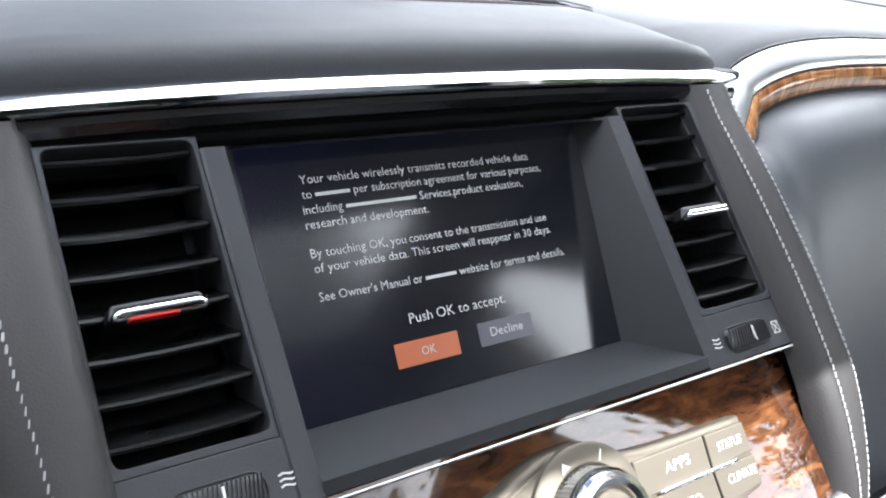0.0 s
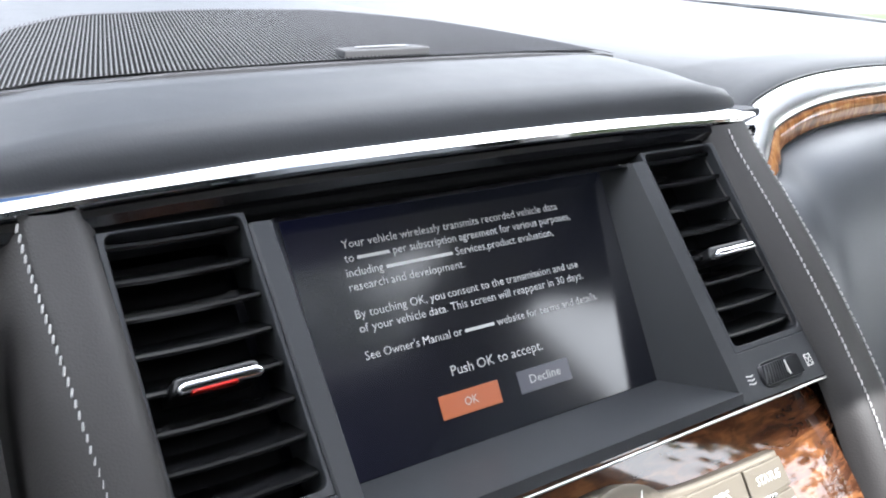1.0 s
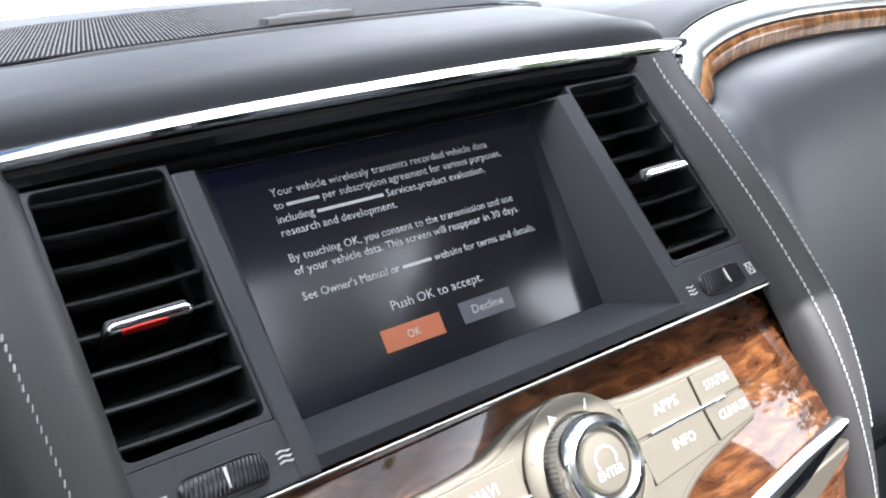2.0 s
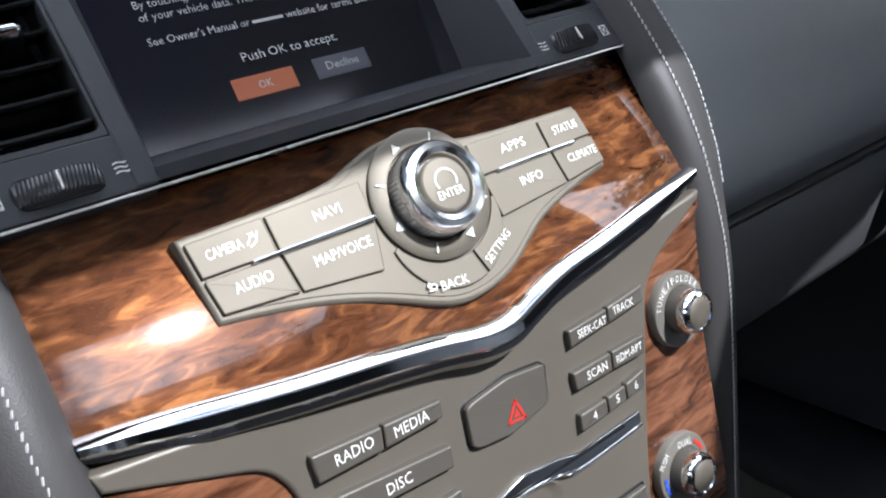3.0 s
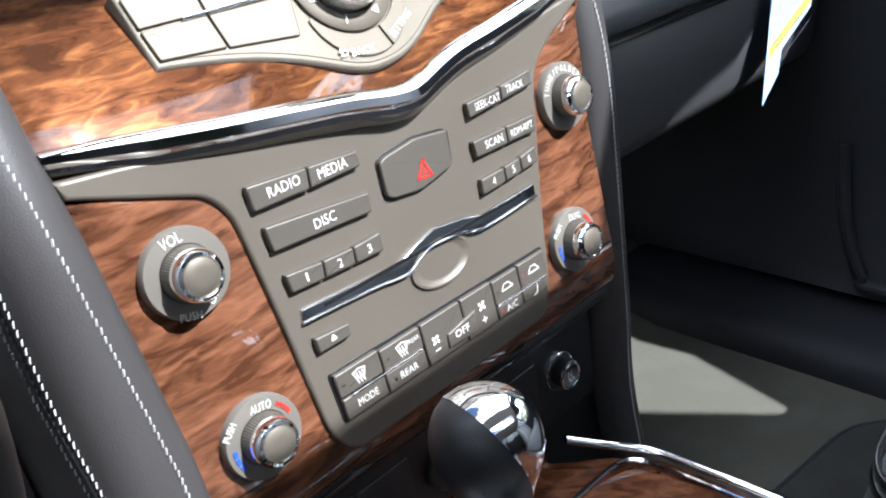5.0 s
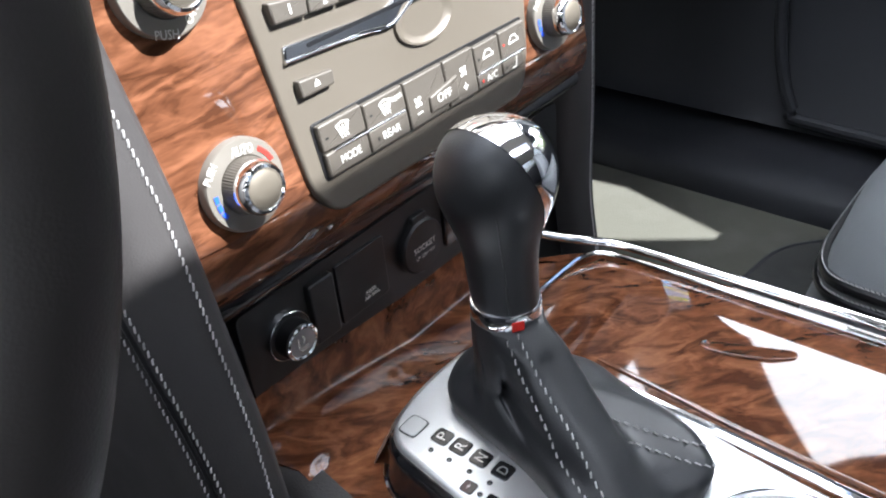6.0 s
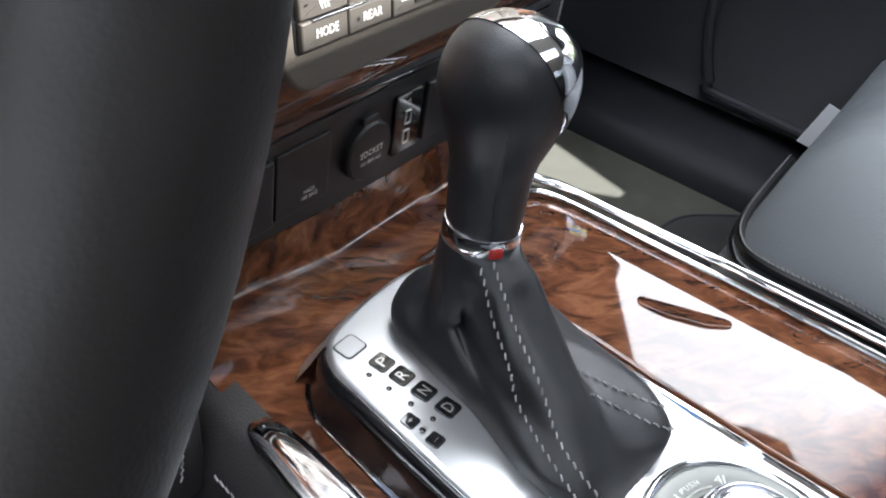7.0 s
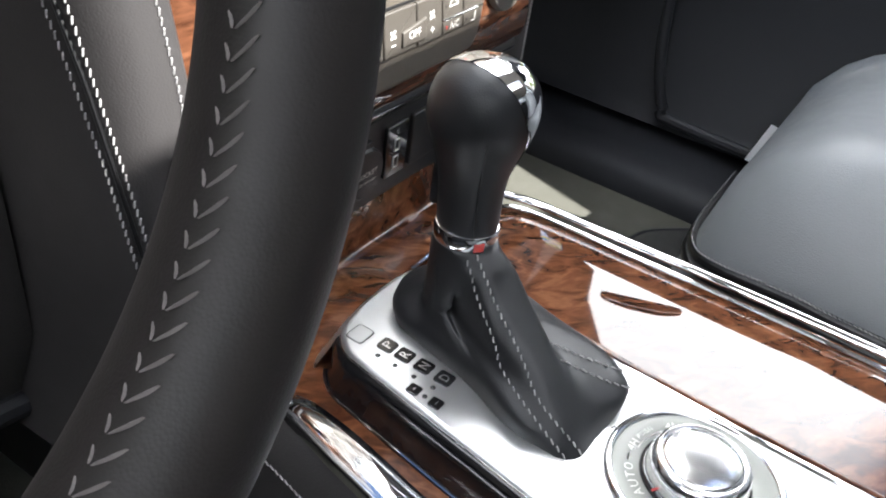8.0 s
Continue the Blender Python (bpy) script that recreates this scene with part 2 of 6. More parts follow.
def inset(pts, d):
    """Moves a closed outline inwards by d (counter-clockwise outlines)."""
    n, out = len(pts), []
    for i in range(n):
        a, b, c = (Vector(pts[k % n]).to_2d() for k in (i - 1, i, i + 1))
        e, f = (b - a), (c - b)
        if e.length < 1e-9 or f.length < 1e-9:
            e = f = c - a
        n1, n2 = Vector((-e.y, e.x)).normalized(), Vector((-f.y, f.x)).normalized()
        m = n1 + n2
        m = m / max(m.length_squared, 0.4) * 2
        out.append((b.x + m.x * d, b.y + m.y * d))
    return out


def ccw(pts):
    s = sum(a[0] * b[1] - b[0] * a[1] for a, b in zip(pts, pts[1:] + pts[:1]))
    return pts if s > 0 else pts[::-1]


def rounded(pts, r, n=5):
    """Rounds the corners of a polygon; r is one radius or one for each corner."""
    pts = list(pts)
    rr = r if isinstance(r, (list, tuple)) else [r] * len(pts)
    out, k = [], len(pts)
    for i in range(k):
        a, b, c = Vector(pts[i - 1]), Vector(pts[i]), Vector(pts[(i + 1) % k])
        da, dc = (a - b), (c - b)
        if rr[i] <= 0:
            out.append(tuple(b))
            continue
        q = min(rr[i], da.length * 0.49, dc.length * 0.49)
        p, s = b + da.normalized() * q, b + dc.normalized() * q
        for j in range(n + 1):
            f = j / n
            out.append(tuple(p * (1 - f) ** 2 + b * 2 * f * (1 - f) + s * f * f))
    return ccw(out)


def rrect(u0, v0, u1, v1, r, n=4):
    return rounded([(u0, v0), (u1, v0), (u1, v1), (u0, v1)], r, n)


def circle(cu, cv, r, n=40):
    return [(cu + r * math.cos(2 * math.pi * i / n), cv + r * math.sin(2 * math.pi * i / n)) for i in range(n)]


def slab(M, pts, w0, w1, bevel=0.0008, bm=None):
    """A plate with rounded front edge, from w0 to w1 out of the panel."""
    pts = ccw(list(pts))
    rs = [[(*p, w0) for p in pts], [(*p, w1 - bevel) for p in pts]]
    for a in (30, 60, 90):
        d = bevel * (1 - math.cos(radians(a)))
        rs.append([(*p, w1 - bevel + bevel * math.sin(radians(a))) for p in inset(pts, d)])
    rs.append([(*p, w1) for p in inset(pts, bevel + 0.00008)])
    return rings(rs, M, bm=bm)


def ring_slab(M, outer, inner, w0, w1, bevel=0.0008, depth=None):
    """A frame between two outlines of the same point count."""
    outer, inner = ccw(list(outer)), ccw(list(inner))
    i0 = min(range(len(inner)), key=lambda i: (inner[i][0] - outer[0][0]) ** 2 + (inner[i][1] - outer[0][1]) ** 2)
    inner = inner[i0:] + inner[:i0]
    depth = w0 if depth is None else depth
    rs = [[(*p, w0) for p in outer], [(*p, w1 - bevel) for p in outer], [(*p, w1) for p in inset(outer, bevel)],
          [(*p, w1) for p in inset(inner, -bevel)], [(*p, w1 - bevel) for p in inner], [(*p, depth) for p in inner]]
    rs.append(rs[0])
    return rings(rs, M, cap0=False, cap1=False)


def lathe(M, cu, cv, profile, n=48, ridges=0, depth=0.0):
    """Turned shape about the panel's normal: profile rows of radius, height."""
    rs = []
    for r, w in profile:
        ring = []
        for i in range(n):
            a = 2 * math.pi * i / n
            k = r - (depth if ridges and i % 2 and r > 0.004 else 0)
            ring.append((cu + k * math.cos(a), cv + k * math.sin(a), w))
        rs.append(ring)
    return rings(rs, M)


def tube(path, r, n=10, flat=1.0, up=(0, 0, 1), closed=False, cap=True):
    """A round or flattened bar along a path."""
    path = [Vector(p) for p in path]
    rs, k = [], len(path)
    for i, p in enumerate(path):
        a = path[i - 1] if (i or closed) else p
        b = path[(i + 1) % k] if (i < k - 1 or closed) else p
        d = (b - a).normalized()
        s = d.cross(Vector(up)).normalized()
        w = s.cross(d).normalized()
        rr = r[i] if isinstance(r, (list, tuple)) else r
        rs.append([p + s * rr * math.cos(2 * math.pi * j / n) + w * rr * flat * math.sin(2 * math.pi * j / n) for j in range(n)])
    if closed:
        rs.append(rs[0])
        cap = False
    return rings(rs, cap0=cap, cap1=cap)


def smooth_path(pts, n=6):
    """Catmull-Rom through the points."""
    pts = [Vector(p) for p in pts]
    out = []
    for i in range(len(pts) - 1):
        p0, p1, p2, p3 = pts[max(i - 1, 0)], pts[i], pts[i + 1], pts[min(i + 2, len(pts) - 1)]
        for j in range(n):
            t = j / n
            out.append(0.5 * (2 * p1 + (p2 - p0) * t + (2 * p0 - 5 * p1 + 4 * p2 - p3) * t * t + (3 * p1 - p0 - 3 * p2 + p3) * t ** 3))
    out.append(pts[-1])
    return out


def sheet(rows, bm=None):
    return rings(rows, closed=False, bm=bm)


def thick_sheet(rows, d):
    """An open skin given thickness along d."""
    d = Vector(d)
    n = len(rows[0])
    loops = [[Vector(p) for p in r] + [Vector(p) + d for p in r[::-1]] for r in rows]
    return rings(loops)


def stitch_line(pts, normals, name, parent, step=0.0044, length=0.0039, r=0.00058, material=None):
    """One seam of thread along a path; every stitch a little capsule."""
    bm = bmesh.new()
    pts = [Vector(p) for p in pts]
    acc, nxt = 0.0, 0.0
    for (a, b), nn in zip(zip(pts, pts[1:]), normals):
        d = b - a
        L = d.length
        if L < 1e-6:
            continue
        d.normalize()
        nn = Vector(nn).normalized()
        s = d.cross(nn).normalized()
        while nxt < acc + L:
            c = a + d * (nxt - acc) + s * random.uniform(-1, 1) * 0.00012
            h = length * random.uniform(0.46, 0.52)
            e = (d * 0.95 + s * 0.30).normalized()
            loops = []
            for f, k in ((-1, 0.45), (-0.7, 1), (0.7, 1), (1, 0.45)):
                q = c + e * h * f + nn * (0.0003 if abs(f) < 0.8 else -0.0002)
                loops.append([q + s * r * k, q + nn * r * 1.2 * k, q - s * r * k, q - nn * r * k])
            rings(loops, bm=bm)
            nxt += step
        acc += L
    return part(name, bm, material or THREAD, parent, "pale grey thread seam")




def glyphs(s):
    cu = bpy.data.curves.new("t", "FONT")
    cu.body, cu.resolution_u = s, 2
    ob = bpy.data.objects.new("t", cu)
    scene.collection.objects.link(ob)
    bpy.context.view_layer.update()
    me = bpy.data.meshes.new_from_object(ob.evaluated_get(bpy.context.evaluated_depsgraph_get()))
    bpy.data.objects.remove(ob)
    bpy.data.curves.remove(cu)
    return me


def lettering(M, s, u0, u1, v, h, w, parent, material=None, name="lettering", turn=0.0, middle=None):
    """Printed words from u0 to u1 on the base line v, with capitals h high. '#' runs stand for bars."""
    bm = bmesh.new()
    x = 0.0
    for word in s.split(" "):
        if word.startswith("#"):
            wd = 0.52 * len(word)
            q = [bm.verts.new((x + a * wd, b, 0)) for a, b in ((0, 0.12), (1, 0.12), (1, 0.40), (0, 0.40))]
            bm.faces.new(q)
            x += wd + 0.3
            continue
        me = glyphs(word)
        me.transform(Matrix.Translation((x, 0, 0)))
        hi = max((p.co.x for p in me.vertices), default=x + 0.3)
        bm.from_mesh(me)
        bpy.data.meshes.remove(me)
        x = hi + 0.3
    xs = [p.co.x for p in bm.verts]
    lo, hi = min(xs), max(xs)
    k = (u1 - u0) / (hi - lo)
    T = M @ Matrix.Translation((u0, v, w)) @ Matrix.Rotation(turn, 4, "Z") @ Matrix.Diagonal((k, h / 0.69, 1, 1)) @ Matrix.Translation((-lo, 0, 0))
    bm.transform(T)
    return part(name, bm, material or PRINT, parent, smooth=0)


def mark(M, pts, w, parent, material=None, name="symbol"):
    bm = bmesh.new()
    bm.faces.new([bm.verts.new(M @ Vector((*p, w))) for p in ccw(list(pts))])
    return part(name, bm, material or PRINT, parent, smooth=0)


def strokes(M, lines, w, width, parent, material=None, name="symbol"):
    """A printed pictogram from short thick lines."""
    bm = bmesh.new()
    for line in lines:
        for a, b in zip(line, line[1:]):
            a, b = Vector(a), Vector(b)
            d = (b - a).normalized() * width / 2
            s = Vector((-d.y, d.x))
            q = [a - d + s, a - d - s, b + d - s, b + d + s]
            bm.faces.new([bm.verts.new(M @ Vector((p.x, p.y, w))) for p in q])
    return part(name, bm, material or PRINT, parent, smooth=0)


def box(lo, hi, r=0.0, seg=2):
    bm = bmesh.new()
    bmesh.ops.create_cube(bm, size=1)
    for v in bm.verts:
        v.co = Vector([a + (c + 0.5) * (b - a) for a, b, c in zip(lo, hi, v.co)])
    if r:
        bmesh.ops.bevel(bm, geom=bm.edges[:], offset=r, segments=seg, affect="EDGES", profile=0.5)
    return bm


# ---- centre stack: display housing with air vents ----
def mir(pts, s):
    return [(s * p[0], p[1]) for p in pts]


housing = thing("display_housing", (0, 0.255, 0.997), "dark grey plastic housing round the screen between two air vents", "dashboard trim")
# solid border pieces: outer stiles, sill, pillars, top rail
for s in (-1, 1):
    part("outer_stile", slab(FU, mir([(-0.196, -0.007), (-0.186, -0.007), (-0.1875, 0.149), (-0.197, 0.149)], s), -0.05, 0.001, 0.0005), FRAME, housing)
    part("vent_sill", slab(FU, mir([(-0.1858, -0.007), (-0.1135, -0.007), (-0.1237, 0.0205), (-0.1858, 0.0205)], s), -0.03, 0.0013, 0.0005), FRAME, housing)
    # pillar between vent and screen: slanted inner cheek down to the glass
    lo, hi = -0.006, 0.143
    sec = []
    for v, vs in ((lo, -0.002), (0.0205, 0.022), (0.08, 0.072), (hi, 0.128)):
        p = FU @ Vector((s * 0.1236, v, -0.03))
        q = FU @ Vector((s * 0.1236, v, 0.0012))
        r = FU @ Vector((s * 0.1225, v, 0.0022))
        r2 = FU @ Vector((s * 0.1130, v, 0.0018))
        t = FS @ Vector((s * (0.0985 + vs * 0.03), vs, -0.001))
        sec.append([p, q, r, r2, t])
    bm = sheet(sec)
    part("pillar", bm, FRAME, housing)
part("top_rail", slab(FU, [(-0.196, 0.1492), (0.196, 0.1492), (0.196, 0.162), (-0.196, 0.162)], -0.03, -0.004, 0.002), CLOTH, housing)
# sloping ledge under the glass
a = [FU @ Vector((u, -0.006, 0.0012)) for u in (-0.1135, -0.06, 0.0, 0.06, 0.1135)]
b = [FU @ Vector((u, -0.0005, 0.0035)) for u in (-0.1135, -0.06, 0.0, 0.06, 0.1135)]
c = [FS @ Vector((u, -0.0012, 0.0006)) for u in (-0.0995, -0.05, 0.0, 0.05, 0.0995)]
part("ledge", sheet([a, b, c]), FRAME, housing)
a = [FU @ Vector((u, 0.142, 0.0)) for u in (-0.114, 0.0, 0.114)]
b = [FS @ Vector((u, 0.128, 0.0)) for u in (-0.104, 0.0, 0.104)]
part("upper_reveal", sheet([a, b]), DARK, housing)
part("backing", slab(FU, [(-0.196, -0.006), (0.196, -0.006), (0.196, 0.16), (-0.196, 0.16)], -0.062, -0.058, 0.0005), DARK, housing)

screen = thing("touch_screen", FS @ Vector((0, 0, 0)), "lit dark touch screen with white notice text and orange button", "screen")
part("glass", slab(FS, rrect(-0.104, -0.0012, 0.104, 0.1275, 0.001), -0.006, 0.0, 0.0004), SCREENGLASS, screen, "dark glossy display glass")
LINES = [("Your vehicle wirelessly transmits recorded vehicle data", -0.0742, 0.0632, 0.1072),
         ("to ###### per subscription agreement for various purposes,", -0.0745, 0.0703, 0.1002),
         ("including ############# Services,product evaluation,", -0.0754, 0.0550, 0.0930),
         ("research and development.", -0.0758, -0.0080, 0.0860),
         ("By touching OK, you consent to the transmission and use", -0.0764, 0.0658, 0.0726),
         ("of your vehicle data. This screen will reappear in 30 days.", -0.0762, 0.0671, 0.0656),
         ("See Owner's Manual or ###### website for terms and details.", -0.0768, 0.0729, 0.0524),
         ("Push OK to accept.", -0.0331, 0.0258, 0.0340)]
for s, u0, u1, v in LINES:
    lettering(FS, s, u0, u1, v, 0.0042 if v > 0.04 else 0.0050, 0.0004, screen, SCREENTEXT, "text_line")
ok = part("ok_button", slab(FS, rrect(-0.0445, 0.0141, -0.0080, 0.0259, 0.0004), 0.0001, 0.0005, 0.0001), SCREENOK, screen, "orange on-screen button")
lettering(FS, "OK", -0.0303, -0.0222, 0.0180, 0.0042, 0.0008, ok, SCREENTEXT)
dec = part("decline_button", slab(FS, rrect(0.0046, 0.0146, 0.0396, 0.0265, 0.0004), 0.0001, 0.0005, 0.0001), SCREENGREY, screen, "dim grey on-screen button")
lettering(FS, "Decline", 0.0118, 0.0327, 0.0188, 0.0045, 0.0008, dec, SCREENTEXT)


def air_vent(s):
    v = thing("air_vent", FU @ Vector((s * 0.155, 0.02, -0.01)), "black louvred air vent with chrome-tipped slider beside the screen", "air vent", "dashboard air vents")
    out = rrect(-0.1872, 0.0206, -0.1238, 0.1490, 0.0006)
    inn = rrect(-0.1845, 0.0240, -0.1258, 0.1478, 0.0045)
    part("surround", ring_slab(FU, mir(out, s), mir(inn, s), -0.028, 0.0012, 0.0004), FRAME, v)
    part("duct", slab(FU, mir(inn, s), -0.052, -0.040, 0.0005), CLOTH, v)
    for i in range(8):
        c = 0.0318 + 0.0160 * i
        # blade: wedge section leaning up into the duct, rounded nose
        bow = 0.0006
        prof = [(c - 0.0016, -0.0035), (c - 0.0006, -0.0024), (c + 0.0006, -0.0022), (c + 0.0014, -0.0032), (c + 0.0105, -0.022), (c + 0.0075, -0.023)]
        rs = [[(s * u, p[0] - bow * k, p[1]) for p in prof] for u, k in ((-0.1845, 0), (-0.170, 1), (-0.155, 1.3), (-0.140, 1), (-0.1262, 0))]
        part("slat", rings(rs, FU), LOUVRE, v)
    # slider on the middle blade
    base = rounded([(-0.176, 0.0757), (-0.137, 0.0757), (-0.1395, 0.0828), (-0.1735, 0.0828)], 0.002)
    k = part("slider", slab(FU, mir(base, s), -0.016, 0.004, 0.002), DARK, v)
    tip = rounded([(-0.1735, 0.0748), (-0.1395, 0.0748), (-0.138, 0.0772), (-0.141, 0.0797), (-0.172, 0.0797), (-0.175, 0.0772)], 0.0012)
    part("chrome_tip", slab(FU, mir(tip, s), 0.002, 0.0082, 0.0022), CHROME, k, "chrome slider tip")
    if s < 0:
        part("red_glint", slab(FU, rounded([(-0.169, 0.0742), (-0.150, 0.0742), (-0.151, 0.0750), (-0.168, 0.0750)], 0.0003), 0.003, 0.0080, 0.0005), REFLEX, k, "red inlay")
    return v


for s in (-1, 1):
    air_vent(s)
    w = thing("thumbwheel", FU @ Vector((s * 0.152, 0.004, 0)), "ribbed black vent thumbwheel in an oval opening", "thumbwheel", "vent thumbwheels")
    oval = rrect(-0.1705, -0.0032, -0.1335, 0.0116, 0.0072, 6)
    part("well", ring_slab(FU, mir(oval, s), inset(ccw(mir(oval, s)), 0.001), -0.008, 0.0020, 0.0004), DARK, w)
    # drum: a shallow cylinder cap with slanted ribs across it
    def crown(f):
        return 0.0004 + 0.0056 * math.sqrt(1 - 0.9 * f * f)

    fs = [-1 + i / 8 for i in range(17)]
    part("drum", sheet([[FU @ Vector((s * -0.152 + 0.0172 * f, v, crown(f) - d)) for f in fs] for v, d in ((-0.0016, 0.006), (-0.0014, 0.0008), (-0.0004, 0), (0.0088, 0), (0.0098, 0.0008), (0.0100, 0.006))]), RUBBER, w, smooth=60)
    for i in range(19):
        f = -0.93 + 1.86 * i / 18
        rs = []
        for v, k in ((-0.0012, -1), (0.0018, -0.4), (0.0062, 0.4), (0.0096, 1)):
            g = max(-1, min(1, f + 0.06 * k))
            u, h = s * -0.152 + 0.0172 * g, crown(g)
            rs.append([(u - 0.00042, v, h - 0.0004), (u - 0.0002, v, h + 0.0007), (u + 0.0002, v, h + 0.0007), (u + 0.00042, v, h - 0.0004)])
        part("rib", rings(rs, FU), RUBBER, w)
    part("pointer", slab(FU, mir([(-0.1524, 0.0002), (-0.1513, 0.0002), (-0.1510, 0.0086), (-0.1521, 0.0086)], s), 0.004, 0.0070, 0.0002), PRINT, w, "white pointer line")
    c = s * 0.1252
    strokes(FU, [[(c - 0.0034, 0.0050 + d), (c - 0.0018, 0.0055 + d), (c - 0.0004, 0.0052 + d), (c + 0.0012, 0.0047 + d), (c + 0.0034, 0.0053 + d)] for d in (-0.0028, -0.0006, 0.0016)], 0.0019, 0.0007, w, name="airflow_symbol")
    c = s * 0.1772
    q = [(c - 0.0026, 0.0008), (c + 0.0026, 0.0008), (c + 0.0026, 0.0072), (c - 0.0026, 0.0072)]
    strokes(FU, [q + [q[0]], [q[0], q[2]], [q[1], q[3]]], 0.0019, 0.0006, w, name="closed_symbol")

# chrome blade under the dash pad
blade = thing("chrome_trim_strip", FU @ Vector((0, 0.168, 0)), "polished chrome strip along the front edge of the dash pad", "trim strip")
us = [-0.256 + 0.495 * i / 32 for i in range(33)]
rs = []
for u in us:
    e = max(0.35, min(1, min(u + 0.256, 0.2392 - u) / 0.010)) ** 0.6
    dz, dw = -0.0016 * (u / 0.25) ** 2 + 0.001, -0.010 * (abs(u) / 0.25) ** 3
    pr = [(0.1590, -0.004), (0.1588, 0.0080), (0.1598, 0.0112), (0.1616, 0.0124), (0.1664, 0.0112), (0.1712, 0.0084), (0.1738, 0.004), (0.1738, -0.004)]
    rs.append([(u, 0.1664 + (p[0] - 0.1664) * e + dz, p[1] + dw) for p in pr])
part("strip", rings(rs, FU), CHROME, blade)
# black strip shaped in for the dark band beneath the chrome
rs = [[(u, v - 0.0012 * (u / 0.25) ** 2, w - 0.010 * (abs(u) / 0.25) ** 3) for v, w in ((0.1530, -0.004), (0.1530, 0.004), (0.1560, 0.0075), (0.1592, 0.0080), (0.1592, -0.004))] for u in us]
part("shadow_lip", rings(rs, FU), PIANO, blade, "gloss black lip painted in for the dark below the chrome")

# ---- veneered band with the control panel ----
band = thing("wood_band", (0, 0.23, 0.95), "glossy dark burl wood band across the centre stack", "wood trim")
CH = [(-0.186, -0.0860), (-0.150, -0.0905), (-0.100, -0.0990), (-0.055, -0.1055), (-0.025, -0.1105), (0.0, -0.1160), (0.018, -0.1165), (0.036, -0.1115), (0.062, -0.1050), (0.100, -0.1000), (0.150, -0.0920), (0.188, -0.0865)]
rs = []
pathc = smooth_path([(u, v, 0) for u, v in CH], 4)
for p in pathc:
    row = []
    for i in range(9):
        f = i / 8
        v = 0.0005 + (p.y - 0.0005) * f
        edge = max(0, abs(p.x) - 0.165) / 0.026
        row.append(FW @ Vector((p.x * (1.015 - 0.0 * f), v, 0.0035 * math.sin(math.pi * (0.8 * f - 0.13)) - 0.004 * edge * edge - 0.0095 * math.exp(-((p.x - 0.012) / 0.062) ** 2) * f ** 1.5)))
    rs.append(row)
part("veneer", thick_sheet(rs, (0, 0.012, 0.002)), WOOD, band)
part("bright_edge", tube([FU @ Vector((u, -0.0085, 0.0005)) for u in (-0.19, -0.1, 0, 0.1, 0.19)], 0.0007, 8), GREYMETAL, band, "thin chrome edge")
sweep = thing("chrome_sweep", (0, 0.205, 0.9), "wide chrome strip dipping to a shallow V below the wood", "trim strip")
rs = []
for p in pathc:
    k = 0.55 + 0.45 * min(1, (0.19 - abs(p.x)) / 0.05)
    pr = [(0.002, -0.012), (0.0015, 0.004), (-0.002, 0.0085), (-0.0065 * k, 0.0100), (-0.011 * k, 0.0080), (-0.0135 * k, 0.002), (-0.0135 * k, -0.006)]
    rs.append([(p.x, p.y + a, w) for a, w in pr])
part("strip", rings(rs, FW), CHROME, sweep)
# black lip painted in for the dark reflection along the sweep's lower edge
rs = []
for p in pathc:
    k = 0.55 + 0.45 * min(1, (0.19 - abs(p.x)) / 0.05)
    rs.append([(p.x, p.y + a, w) for a, w in ((-0.0125 * k, -0.006), (-0.0125 * k, 0.0045), (-0.0150 * k, 0.0030), (-0.0165 * k, -0.006))])
part("reflection_lip", rings(rs, FW), PIANO, sweep, "gloss black lip painted in for the dark below the chrome")

panel = thing("control_panel", FP @ Vector((0, 0, 0)), "bow-shaped champagne grey button panel with a round chrome dial", "control panel")
top = [(-0.1195, 0.0212), (-0.0930, 0.0216), (-0.0640, 0.0222), (-0.0400, 0.0245), (-0.0240, 0.0300), (-0.0110, 0.0340), (0.0, 0.0352), (0.0110, 0.0345), (0.0240, 0.0305), (0.0380, 0.0245), (0.0640, 0.0220), (0.0930, 0.0210), (0.1240, 0.0204)]
bot = [(0.1285, -0.0185), (0.0980, -0.0245), (0.0720, -0.0320), (0.0560, -0.0405), (0.0430, -0.0480), (0.0280, -0.0535), (0.0120, -0.0556), (0.0, -0.0548), (-0.0120, -0.0510), (-0.0260, -0.0445), (-0.0420, -0.0375), (-0.0640, -0.0300), (-0.0900, -0.0240), (-0.1160, -0.0198)]
OUT = [(p.x, p.y) for p in smooth_path([(*p, 0) for p in top], 3)] + [(p.x, p.y) for p in smooth_path([(*p, 0) for p in bot], 3)]
part("bezel", slab(FP, OUT, -0.012, 0.0034, 0.0024), KEYPAINT, panel)
part("inner_plate", slab(FP, inset(ccw(OUT), 0.0040), 0.0, 0.0038, 0.0006), KEYPAINT, panel)
